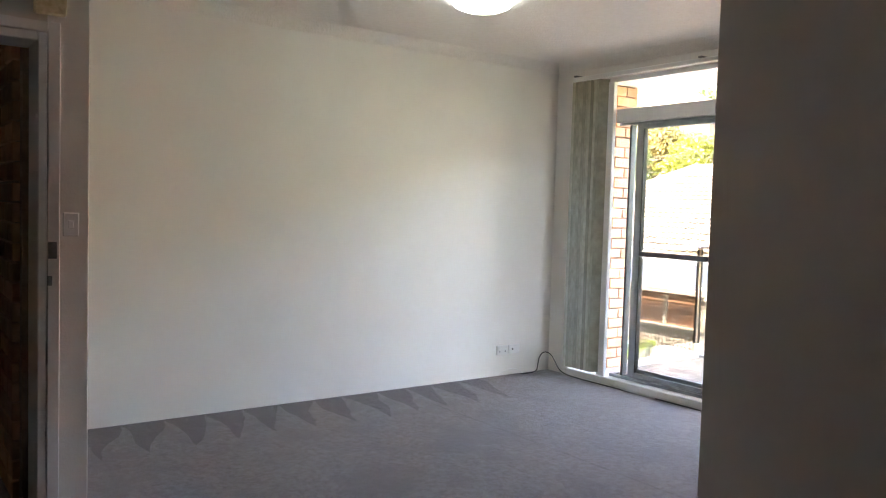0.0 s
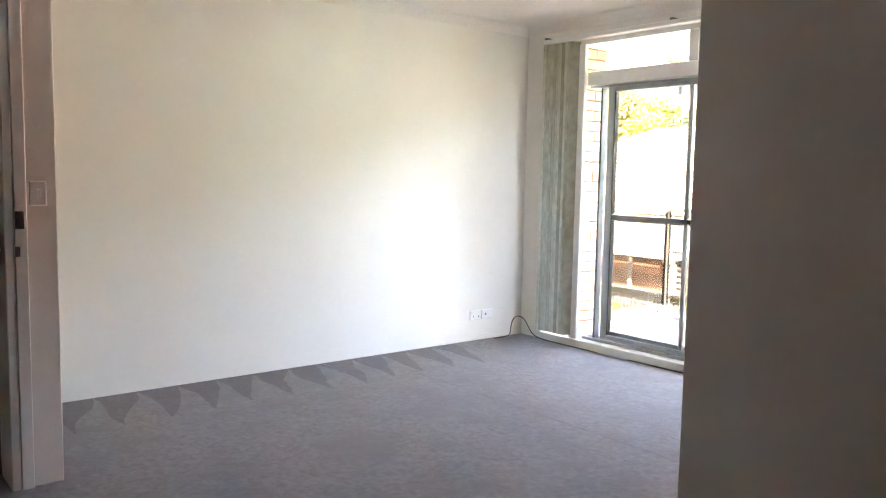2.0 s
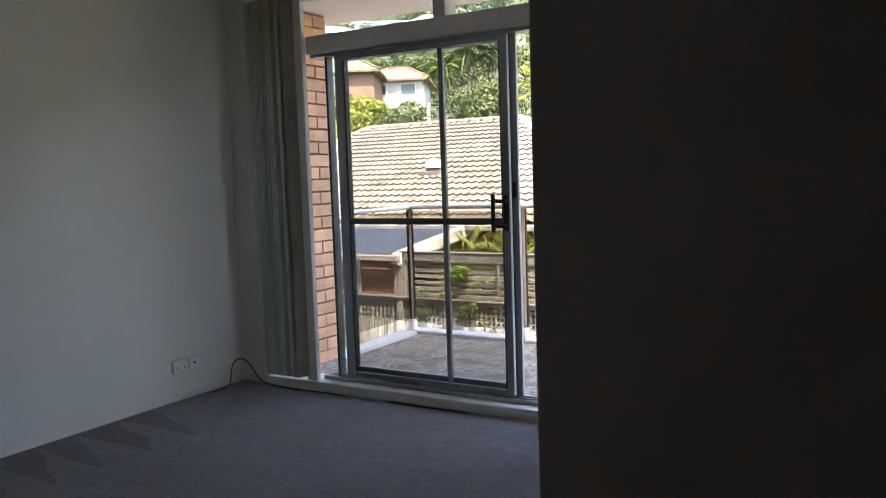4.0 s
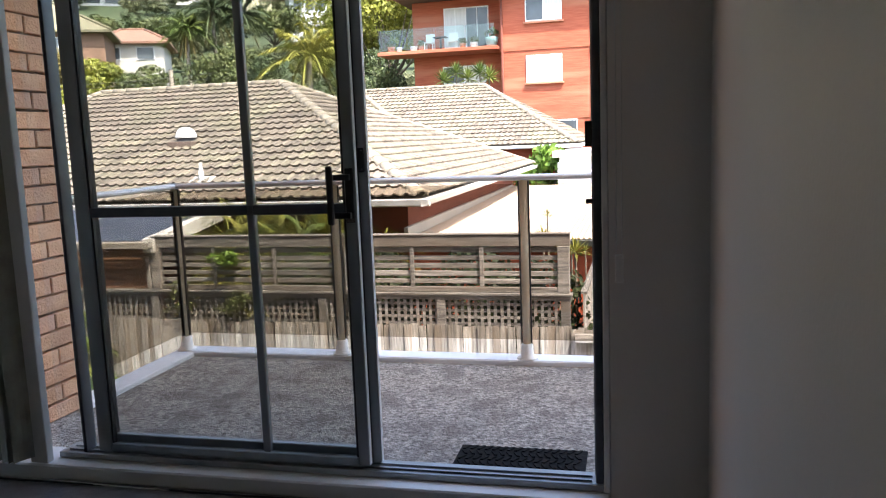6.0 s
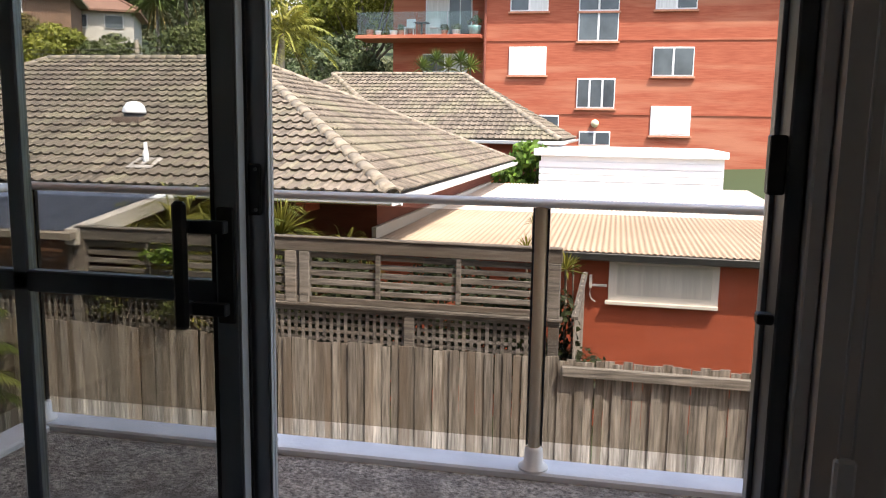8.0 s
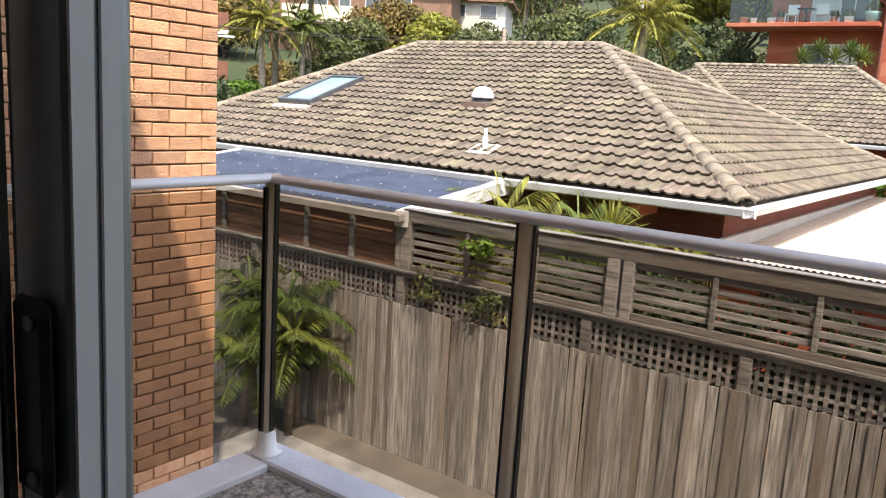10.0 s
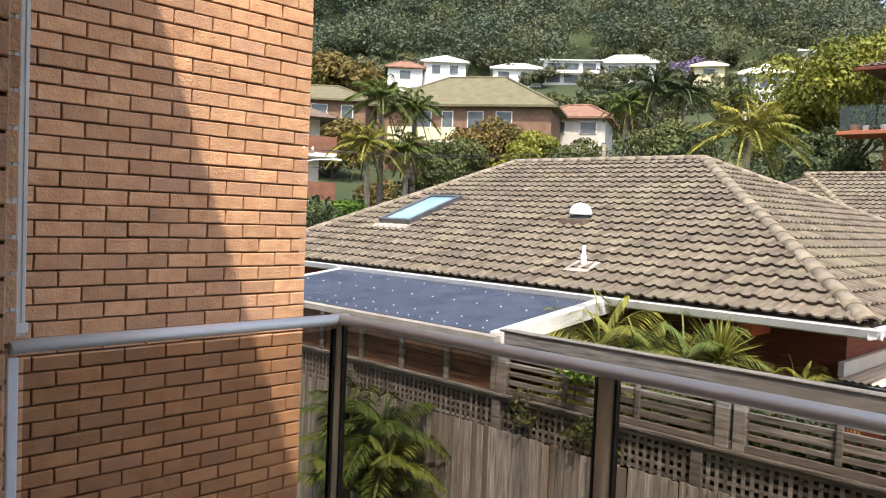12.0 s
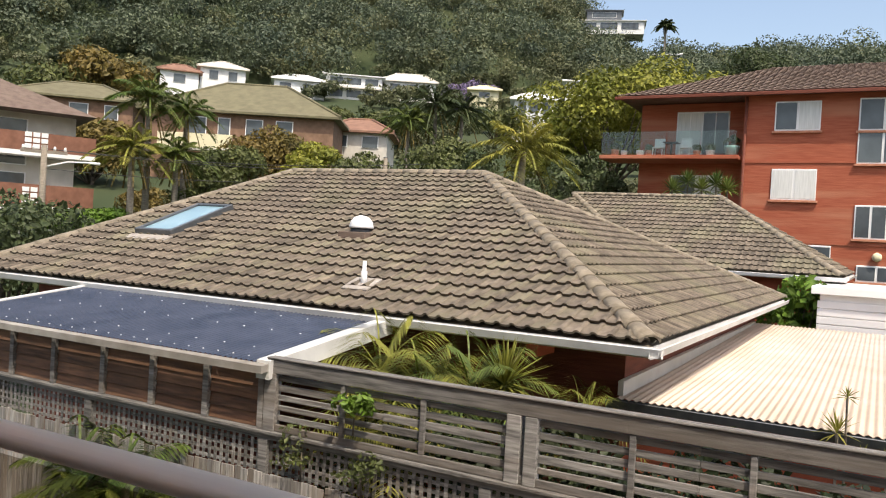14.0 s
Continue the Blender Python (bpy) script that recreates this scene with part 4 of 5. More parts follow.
flue = thing("flue_pipe", on_slope(-4.95, 10.55), "white flue pipe with a lead flashing on the roof", "flue pipe")
c = on_slope(-4.95, 10.55)
part("pipe", lathe(bmesh.new(), c, [(0.05, -0.05), (0.045, 0.22), (0.03, 0.23), (0.03, 0.36), (0.02, 0.37)], 12), M_WHITEH, flue)
bm = B((-0.22, -0.24, 0.035), (0.22, 0.18, 0.065), 0.005)
bm.transform(Matrix.Translation(c) @ Matrix((Vector((1, 0, 0)), vF, nF)).transposed().to_4x4())
part("flashing", bm, M_LEAD, flue, "pale lead flashing")
sk = thing("skylight", on_slope(-10.7, 12.55), "grey-framed roof skylight reflecting the sky", "skylight")
T = Matrix.Translation(on_slope(-10.72, 12.58)) @ Matrix((Vector((1, 0, 0)), vF, nF)).transposed().to_4x4()
bm = bmesh.new()
for a, c in (((-0.50, -0.86, 0), (-0.42, 0.86, 0.17)), ((0.42, -0.86, 0), (0.50, 0.86, 0.17)), ((-0.42, -0.86, 0), (0.42, -0.78, 0.17)), ((-0.42, 0.78, 0), (0.42, 0.86, 0.17))):
    boxm(bm, a, c, 0.008)
bm.transform(T); part("frame", bm, M_DARKALU, sk)
bm = B((-0.419, -0.779, 0.10), (0.419, 0.779, 0.13)); bm.transform(T); part("pane", bm, M_SKYGLASS, sk)
bm = B((-0.56, -1.12, 0.04), (0.56, -0.87, 0.07)); bm.transform(T); part("flashing", bm, M_LEAD, sk, "pale lead apron")

# second tiled house behind
h2 = thing("tiled_house", (-3, 31, -2.5), "red brick cottage with a small-tiled hip roof behind the first house", "house")
E2, A2, L2 = Vector((0.62, 26.0, 0.92)), Vector((-3.65, 31.0, 3.40)), Vector((-9.2, 31.0, 3.40))
part("wall", B((-12.5, 26.5, -3), (0.1, 36, 0.8)), M_REDWALL, h2)
bm = bmesh.new()
cor = [bm.verts.new(p) for p in ((E2.x, 26, .88), (E2.x, 36, .88), (-14, 36, .88), (-14, 26, .88), A2 - Vector((0, 0, .06)), L2 - Vector((0, 0, .06)))]
for q in ((0, 1, 4), (3, 0, 4, 5), (1, 2, 5, 4), (2, 3, 5), (0, 3, 2, 1)): bm.faces.new([cor[i] for i in q])
roof2 = part("roof", bm, M_TILEJ, h2)
s2 = math.hypot(5, 2.48); v2 = Vector((0, 5, 2.48)) / s2
tile_slope(roof2, (0, 26, 0.92), (1, 0, 0), v2, 17, s2 / 17, 0.20, lambda d: (-9.2, E2.x + (A2.x - E2.x) * d / s2), 0, M_TILE, M_TILEJ)
s3 = math.hypot(E2.x - A2.x, 2.48); v3 = Vector((A2.x - E2.x, 0, 2.48)) / s3
tile_slope(roof2, (E2.x, 0, 0.92), (0, 1, 0), v3, 17, s3 / 17, 0.20, lambda d: (26 + 5 * d / s3, 36 - 5 * d / s3), 0, M_TILE, M_TILEJ, name="hip_tile")
ridge_caps(roof2, E2, A2, M_RIDGE); ridge_caps(roof2, L2, A2, M_RIDGE); ridge_caps(roof2, (-5.9, 27.2, 1.52), L2, M_RIDGE)
gutter(h2, (-14, 25.98, 0.90), (E2.x + .12, 25.98, 0.90), (0, -1, 0)); gutter(h2, (E2.x, 25.9, 0.90), (E2.x, 36, 0.90), (1, 0, 0))
h2d = thing("garden_shed", (2, 24, -2), "low white flat-roofed garage behind the tin roof", "garage")
part("wall", B((0.25, 23.1, -3), (5.5, 28, 0.52)), M_WHITEH, h2d)
for i in range(5):
    part("cladding_board", B((0.20, 23.06, -0.62 + i * 0.2), (5.5, 23.098, -0.44 + i * 0.2), 0.006), M_WHITEH, h2d)
part("roof", B((0.05, 22.9, 0.523), (5.6, 28.2, 0.72), 0.01), M_WHITEH, h2d)

# corrugated roof and red wall at the fence
tin = thing("corrugated_shed", (2, 16, GZ), "red brick outbuilding with a cream corrugated roof", "outbuilding")
bm = bmesh.new()
n = int(7.3 / 0.015); top = []
for y, z in ((10.62, -0.46), (22.4, -0.30)):
    top.append([bm.verts.new((-1.18 + i * 0.015, y, z + 0.012 * math.sin(i * math.pi / 3))) for i in range(n)])
    top.append([bm.verts.new((-1.18 + i * 0.015, y, z - 0.006 + 0.012 * math.sin(i * math.pi / 3))) for i in range(n)])
for i in range(n - 1):
    f = bm.faces.new((top[0][i], top[0][i + 1], top[2][i + 1], top[2][i])); f.smooth = True
    f = bm.faces.new((top[1][i], top[3][i], top[3][i + 1], top[1][i + 1])); f.smooth = True
    bm.faces.new((top[0][i], top[1][i], top[1][i + 1], top[0][i + 1]))
part("roof_sheet", bm, M_TIN, tin, "cream corrugated sheet")
part("wall", B((-1.18, 10.85, GZ), (6.1, 22.2, -0.49)), M_REDWALL, tin, "red painted brick wall")
gutter(tin, (-1.3, 10.68, -0.475), (6.1, 10.68, -0.475), (0, -1, 0), M_DARKALU)
w = part("window", B((2.44, 10.80, -1.21), (4.0, 10.848, -0.60), 0.006), M_TRIM, tin, "white-framed window with net curtain")
o = new("pane", mesh_of("pane", B((2.56, 10.79, -1.12), (3.9, 10.799, -0.66)), M_CURTAIN)); o.parent = w
o = new("window_sill", mesh_of("window_sill", B((2.40, 10.74, -1.26), (4.0, 10.846, -1.212), 0.005), M_TRIM)); o.parent = w
part("hose_bracket", B((2.16, 10.72, -1.02), (2.20, 10.848, -0.84), 0.004), M_PLASTIC, tin)
part("hose_bracket", B((2.202, 10.74, -1.0), (2.42, 10.77, -0.965), 0.004), M_PLASTIC, tin)
part("hose", tube(bmesh.new(), [(2.18, 10.80, -1.02), (2.17, 10.80, -1.12), (2.20, 10.80, -1.2), (2.26, 10.80, -1.24)], 0.01, 6), M_PLASTIC, tin)

# ---------------- plants ----------------
def leaf_cloud(centres, radii, count, size, seed, squash=0.8):
    """Many small leaf clumps (bent quads) in the shell of a few overlapping lobes."""
    r = np.random.RandomState(seed)
    C, Rr = np.array(centres, float), np.array(radii, float)
    idx = r.choice(len(C), count, p=(Rr ** 2) / (Rr ** 2).sum())
    d = r.normal(size=(count, 3)); d /= np.linalg.norm(d, axis=1)[:, None]
    d[:, 2] = np.where(d[:, 2] < -0.35, -d[:, 2], d[:, 2])
    rad = Rr[idx] * (0.62 + 0.42 * r.rand(count) ** 0.7)
    p = C[idx] + d * rad[:, None] * np.array([1, 1, squash])
    nrm = d + r.normal(scale=0.55, size=(count, 3)); nrm /= np.linalg.norm(nrm, axis=1)[:, None]
    a = np.cross(nrm, r.normal(size=(count, 3))); a /= np.linalg.norm(a, axis=1)[:, None]
    b = np.cross(nrm, a)
    s = size * (0.55 + 0.9 * r.rand(count))[:, None]
    q = np.stack([p - a * s, p - b * s * 0.55 + nrm * s * 0.1, p + a * s, p + b * s * 0.55 + nrm * s * 0.1], 1)
    return q.reshape(-1, 3)

def leaf_mesh(name, pts, mat):
    n = len(pts) // 4
    me = bpy.data.meshes.new(name)
    me.from_pydata(pts.tolist(), [], [(4 * i, 4 * i + 1, 4 * i + 2, 4 * i + 3) for i in range(n)])
    me.materials.append(mat)
    return me

def tree(name, base, top, spread, mat, label, seed, leaves=1600, size=0.26, lobes=9, category="tree"):
    r = random.Random(seed)
    base = Vector(base); h = top - base.z
    t = thing(name, base, label, category)
    bm = tube(bmesh.new(), [base, base + Vector((0.05 * h * r.uniform(-1, 1), 0, h * 0.35)), base + Vector((0.06 * h * r.uniform(-1, 1), 0, h * 0.75))], [0.05 * h ** 0.8 + 0.03, 0.035 * h ** 0.8 + 0.02, 0.02], 7)
    cs, rs = [], []
    for i in range(lobes):
        a = 2 * math.pi * i / lobes + r.uniform(-.4, .4)
        rr = spread * r.uniform(0.35, 0.5)
        k = r.uniform(0.25, 0.75)
        c = base + Vector((spread * k * math.cos(a), spread * k * math.sin(a), h * r.uniform(0.55, 0.9) - rr * 0.4))
        c.z = min(c.z, top - rr * 0.8)
        cs.append(c); rs.append(rr)
        tube(bm, [base + Vector((0, 0, h * 0.3)), base.lerp(c, 0.6) + Vector((0, 0, 0.1 * h)), c], [0.02 * h ** 0.7, 0.012 * h ** 0.7, 0.006], 5)
    cs.append(Vector((base.x, base.y, top - spread * 0.42))); rs.append(spread * 0.5)
    part("trunk", bm, M_BARK, t)
    o = new("crown", leaf_mesh("crown", leaf_cloud(cs, rs, leaves, size, seed), mat)); o.parent = t
    o.matrix_parent_inverse = Matrix.Translation(-t.location)
    return t

def frond_pts(r, at, az, lift, length, droop, leaflets, w, ll):
    """A palm frond: an arching midrib with drooping leaflets either side, as thin blades."""
    pts, ribs = [], []
    d = Vector((math.cos(az), math.sin(az), 0)); side = Vector((-d.y, d.x, 0))
    for i in range(leaflets + 1):
        k = i / leaflets
        p = Vector(at) + d * (length * (k * math.cos(lift) + 0.05 * k)) + Vector((0, 0, length * (k * math.sin(lift) - droop * k * k)))
        ribs.append(p)
        if k < 0.14: continue
        L = ll * length * (0.35 + 1.1 * math.sin(math.pi * (0.12 + 0.85 * k)) ) * r.uniform(0.85, 1.1)
        for s in (-1, 1):
            v = (side * s * 0.82 + d * 0.55 + Vector((0, 0, -0.15 - 0.3 * k + 0.25 * r.random()))).normalized()
            q = p + v * L; q.z -= 0.18 * L
            mid = p + v * L * 0.5
            up = Vector((0, 0, 1)).cross(v).normalized() * w * 0.7
            pts += [p, mid + up, q, mid - up]
    for a, b in zip(ribs, ribs[1:]):
        u = side * w * 0.8
        pts += [a - u, b - u, b + u, a + u]
    return pts

def palm(name, base, crown_z, length, fronds, label, seed, mat=None, trunk_r=0.12, leaflets=34, w=0.03, ll=0.2, skirt=0, stems=1, spread=85, category="palm tree"):
    r = random.Random(seed)
    base = Vector(base)
    t = thing(name, base, label, category)
    for s in range(stems):
        off = Vector((r.uniform(-.35, .35), r.uniform(-.3, .3), 0)) * (stems > 1) * max(1.0, length * 0.6)
        b0 = base + off; cz = crown_z - (0.22 * (crown_z - base.z)) * s
        top = Vector((b0.x + r.uniform(-.15, .15), b0.y, cz))
        part("trunk", tube(bmesh.new(), [b0, b0.lerp(top, .5), top], [trunk_r * 1.2, trunk_r, trunk_r * 0.75], 8), M_TRUNK, t)
        pts = []
        for i in range(fronds):
            az = 2.399 * i + r.uniform(-.2, .2)
            lift = radians(80 - spread * (i / fronds)) + r.uniform(-.1, .1)
            pts += frond_pts(r, top, az, lift, length * r.uniform(0.85, 1.1), 0.45 + 0.25 * i / fronds, leaflets, w, ll)
        o = new("crown", leaf_mesh("crown", np.array([tuple(p) for p in pts]), mat or L_PALM)); o.parent = t
        o.matrix_parent_inverse = Matrix.Translation(-t.location)
        if skirt:
            pts = []
            for i in range(skirt):
                pts += frond_pts(r, top, 2.399 * i, radians(-35), length * 0.6, 0.9, 10, w, ll * 0.7)
            o = new("dry_skirt", leaf_mesh("dry_skirt", np.array([tuple(p) for p in pts]), L_ORANGE)); o.parent = t
            o.matrix_parent_inverse = Matrix.Translation(-t.location); tagged(o, label="hanging dried orange fronds")
    return t

def spiky(name, base, top_z, radius, blades, label, seed, mat=None, trunk=True, w=0.03, category="plant"):
    """A rosette of stiff blades on a short stem."""
    r = random.Random(seed)
    base = Vector(base); t = thing(name, base, label, category)
    c = Vector((base.x, base.y, top_z))
    if trunk:
        part("stem", tube(bmesh.new(), [base, base.lerp(c, .5) + Vector((0.02, 0, 0)), c], [0.012 + radius * .06, 0.009 + radius * .05, 0.006 + radius * .04], 7), M_TRUNK, t)
    pts = []
    for i in range(blades):
        az, el = 2.399 * i, radians(80 - 105 * (i / blades))
        d = Vector((math.cos(az) * math.cos(el), math.sin(az) * math.cos(el), math.sin(el)))
        L = radius * r.uniform(.8, 1.1); u = d.cross(Vector((0, 0, 1))).normalized() * w
        tip = c + d * L - Vector((0, 0, 0.12 * L))
        pts += [c, c + d * L * .45 + u, tip, c + d * L * .45 - u]
    o = new("rosette", leaf_mesh("rosette", np.array([tuple(p) for p in pts]), mat or L_PALM)); o.parent = t
    o.matrix_parent_inverse = Matrix.Translation(-t.location)
    return t

def shrub(name, centre, radius, mat, label, seed, leaves=500, size=0.06, squash=0.8, category="shrub"):
    c = Vector(centre); r = random.Random(seed)
    cs = [c + Vector((r.uniform(-.6, .6) * radius, r.uniform(-.3, .3) * radius, r.uniform(-.5, .5) * radius)) for _ in range(6)]
    t = thing(name, c - Vector((0, 0, radius)), label, category)
    o = new("foliage", leaf_mesh("foliage", leaf_cloud(cs, [radius * .5] * 6, leaves, size, seed, squash), mat)); o.parent = t
    o.matrix_parent_inverse = Matrix.Translation(-t.location)
    part("stem", tube(bmesh.new(), [c - Vector((0, 0, radius * 1.0)), c], [0.012, 0.006], 5), M_BARK, t)
    return t

# garden plants at the fence
palm("palm", (-5.3, 7.0, GZ), -1.42, 0.95, 11, "young cane palm in front of the paling fence", 3, L_CANE, trunk_r=0.05, leaflets=26, w=0.02, ll=0.24, stems=3, spread=78)
palm("palm", (-6.25, 6.95, GZ), -1.5, 0.95, 12, "young dark green cane palm beside the brick wing", 8, L_CANE, trunk_r=0.05, leaflets=26, w=0.02, ll=0.24, stems=3, spread=75)
palm("palm", (-3.45, 9.0, GZ), -0.30, 1.35, 17, "golden cane palm behind the slat screen", 21, L_PALMY, trunk_r=0.04, leaflets=30, w=0.014, ll=0.27, stems=2)
palm("palm", (-2.6, 9.3, GZ), -0.30, 1.15, 16, "cane palm behind the slat screen", 22, L_PALM, trunk_r=0.04, leaflets=28, w=0.014, ll=0.25, stems=2)
spiky("spiky_plant", (-2.0, 9.1, GZ), -0.22, 0.62, 150, "spiky yellow-green dracaena behind the slat screen", 5, L_PALMY, w=0.018)
palm("palm", (-1.75, 9.5, GZ), -0.55, 0.8, 16, "small cane palm under the eave", 23, L_PALMY, trunk_r=0.03, leaflets=18, w=0.007, ll=0.25, stems=2)
palm("palm", (-3.05, 8.75, GZ), -0.42, 1.15, 17, "golden cane palm behind the slat screen", 24, L_PALMY, trunk_r=0.04, leaflets=28, w=0.014, ll=0.27, stems=2)
shrub("climbing_vine", (-2.88, 7.50, -0.36), 0.26, L_HEDGE, "bright green climber growing through the slats", 6, 420, 0.035)
shrub("climbing_vine", (-3.5, 7.50, -0.86), 0.34, L_BUSH, "thin creeper over the lattice", 7, 240, 0.028, 0.45)
shrub("climbing_vine", (-2.75, 7.50, -0.90), 0.34, L_BUSH, "thin creeper over the lattice", 9, 240, 0.028, 0.45)
spiky("spiky_plant", (1.25, 10.45, GZ), -0.45, 0.30, 34, "small spiky plant by the corrugated roof", 2, L_PALMY, w=0.012)
spiky("spiky_plant", (1.33, 10.42, GZ), -0.05, 0.16, 20, "tall thin spiky plant by the corrugated roof", 4, L_PALMY, w=0.009)
for i in range(3):
    spiky("spiky_plant", (1.5 + 0.22 * i, 10.3, GZ), -0.62, 0.17, 20, "small spiky plant by the corrugated roof", 30 + i, L_PALMY, w=0.01)
spiky("spiky_plant", (1.95, 8.3, GZ), -0.35, 0.30, 26, "yellow-green bromeliad at the end of the screen", 12, L_PALMY, w=0.018)
tree("tree", (-0.25, 24.3, -2.6), 0.95, 1.25, L_HEDGE, "bright green rounded shrub behind the tiled house", 14, 1100, 0.13, category="shrub")

# filler foliage whose darkened leaves stand in for shade in the slat gaps
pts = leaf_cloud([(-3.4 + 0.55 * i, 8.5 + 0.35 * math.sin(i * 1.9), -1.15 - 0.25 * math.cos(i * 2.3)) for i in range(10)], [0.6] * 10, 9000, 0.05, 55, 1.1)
tagged(new("garden_foliage", leaf_mesh("garden_foliage", pts, L_SHADE)), label="dense garden plants behind the screen, leaf colour darkened for shade", category="plants", kind="stuff")
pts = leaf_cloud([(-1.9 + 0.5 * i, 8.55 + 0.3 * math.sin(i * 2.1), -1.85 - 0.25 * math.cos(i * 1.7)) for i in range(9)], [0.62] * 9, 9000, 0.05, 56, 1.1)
tagged(new("garden_foliage", leaf_mesh("garden_foliage", pts, L_SHADE)), label="lower garden plants behind the lattice, leaf colour darkened for shade", category="plants", kind="stuff")

# ---------------- buildings beyond ----------------
def facing(at, turn=0.0):
    """A frame at a place: local x to the right as one looks out from the balcony, y away, z up."""
    p = Vector(at); d = Vector((p.x - 1.6, p.y - 1.0, 0)).normalized()
    a = math.atan2(d.y, d.x) - math.pi / 2 + turn
    return Matrix.Translation(p) @ Matrix.Rotation(a, 4, "Z")
def lbox(T, a, c, bevel=0.0):
    bm = B(a, c, bevel); bm.transform(T); return bm
def far_house(name, at, width, depth, height, roof_h, wall, roofm, label, windows, turn=0.0, over=0.6, below=6.0, ridge=0.35, balcony=None):
    """at: middle of the front eave line. windows: (x, z below the eave, w, h)."""
    T = facing(at, turn)
    t = thing(name, (at[0], at[1], at[2] - height - below), label, "house")
    w = part("wall", lbox(T, (-width / 2, 0, -height - below), (width / 2, depth, -0.02)), wall, t)
    bm = bmesh.new()
    hw, o = width / 2, over
    r = hw * (1 - ridge) if ridge < 1 else 0
    vs = [bm.verts.new(p) for p in ((-hw - o, -o, 0), (hw + o, -o, 0), (hw + o, depth + o, 0), (-hw - o, depth + o, 0), (-hw * ridge, depth / 2, roof_h), (hw * ridge, depth / 2, roof_h),
                                    (-hw - o, -o, -0.18), (hw + o, -o, -0.18), (hw + o, depth + o, -0.18), (-hw - o, depth + o, -0.18))]
    for q in ((0, 1, 5, 4), (1, 2, 5), (2, 3, 4, 5), (3, 0, 4), (6, 7, 1, 0), (7, 8, 2, 1), (8, 9, 3, 2), (9, 6, 0, 3), (9, 8, 7, 6)):
        bm.faces.new([vs[i] for i in q])
    bm.transform(T); rf = part("roof", bm, roofm, t)
    ridge_pts = [Vector(p) for p in ((-hw - o, -o, 0.02), (-hw * ridge, depth / 2, roof_h + .02), (hw * ridge, depth / 2, roof_h + .02), (hw + o, -o, 0.02))]
    for a, c in zip(ridge_pts, ridge_pts[1:]):
        bm = tube(bmesh.new(), [T @ a, T @ c], 0.12, 6)
        ob = new("ridge_cap", mesh_of("ridge_cap", bm, roofm)); ob.parent = rf
    for x, z, ww, hh in windows:
        f = part("window", lbox(T, (x - ww / 2, -0.08, -z - hh), (x + ww / 2, -0.004, -z), 0.02), M_WHITEH, t)
        ob = new("pane", mesh_of("pane", lbox(T, (x - ww / 2 + .08, -0.11, -z - hh + .08), (x + ww / 2 - .08, -0.081, -z - .08)), M_DARKWIN)); ob.parent = f
    if balcony:
        for x0, x1, z0, z1, bmat in balcony:
            part("balcony", lbox(T, (x0, -1.4, -z1), (x1, -0.12, -z1 + 0.2)), M_RENDER, t)
            part("parapet", lbox(T, (x0, -1.4, -z1 + 0.2), (x1, -1.25, -z0)), bmat, t)
    return t

# red brick flats
F = thing("apartment_building", (0, 42, -3), "three-storey red brick apartment block with white windows", "apartment building")
part("wall", B((-4.25, 38.9, -3), (16, 50, 8.55)), M_REDBRICK, F, "orange-red face brick")
part("wall", B((-9.3, 40.4, -3), (-4.252, 50, 8.55)), M_REDBRICK, F, "orange-red face brick")
for z in (2.05, 5.55):
    part("string_course", B((-4.26, 38.86, z), (16, 38.898, z + 0.1)), M_REDBRICK, F)
bm = bmesh.new()
vs = [bm.verts.new(p) for p in ((-10.0, 38.3, 8.6), (16.8, 38.3, 8.6), (16.8, 51, 8.6), (-10.0, 51, 8.6), (-3.6, 44.6, 11.0), (10.5, 44.6, 11.0))]
for q in ((0, 1, 5, 4), (1, 2, 5), (2, 3, 4, 5), (3, 0, 4), (3, 2, 1, 0)): bm.faces.new([vs[i] for i in q])
rf = part("roof", bm, M_DARKTILE, F, "dark tiled hip roof")
s5 = math.hypot(6.3, 2.4)
tile_slope(rf, (0, 38.3, 8.62), (1, 0, 0), (0, 6.3, 2.4), 18, s5 / 18, 0.30, lambda d: (-10 + 6.4 * d / s5, 12 - 2 * d / s5), 0, M_DARKTILE, M_DARKTILE)
part("gutter", B((-10.05, 38.16, 8.45), (16.8, 38.32, 8.6), 0.02), M_DARKRED_EAVESHADE, F, "dark red gutter")
part("downpipe", tube(bmesh.new(), [(-4.15, 38.8, 8.5), (-4.15, 38.8, -3)], 0.06, 8), M_DARKRED_EAVESHADE, F)
def far_window(x0, x1, z0, z1, y, split, curtain=0, label=""):
    f = part("window", B((x0, y - 0.07, z0), (x1, y - 0.002, z1), 0.015), M_WHITEH, F, label)
    n = split; w = (x1 - x0) / n
    for i in range(n):
        ob = new("pane", mesh_of("pane", B((x0 + i * w + 0.06, y - 0.085, z0 + 0.07), (x0 + (i + 1) * w - 0.04, y - 0.071, z1 - 0.07)), M_CURTAIN if (curtain >> i) & 1 else M_DARKWIN)); ob.parent = f
    ob = new("sill", mesh_of("sill", B((x0 - 0.08, y - 0.14, z0 - 0.1), (x1 + 0.08, y - 0.003, z0 - 0.003), 0.01), M_CLAY)); ob.parent = f
far_window(-2.95, -1.1, 6.95, 8.25, 38.9, 2, 2)
far_window(-2.95, -1.12, 3.92, 5.28, 38.9, 2, 3, "white-framed window with pale blinds")
far_window(0.36, 2.26, 5.52, 6.9, 38.9, 2, 0)
far_window(0.36, 2.26, 6.92, 8.3, 38.9, 2, 0)
far_window(0.41, 2.23, 2.35, 3.78, 38.9, 3, 0)
far_window(3.92, 5.8, 3.88, 5.24, 38.9, 2, 0)
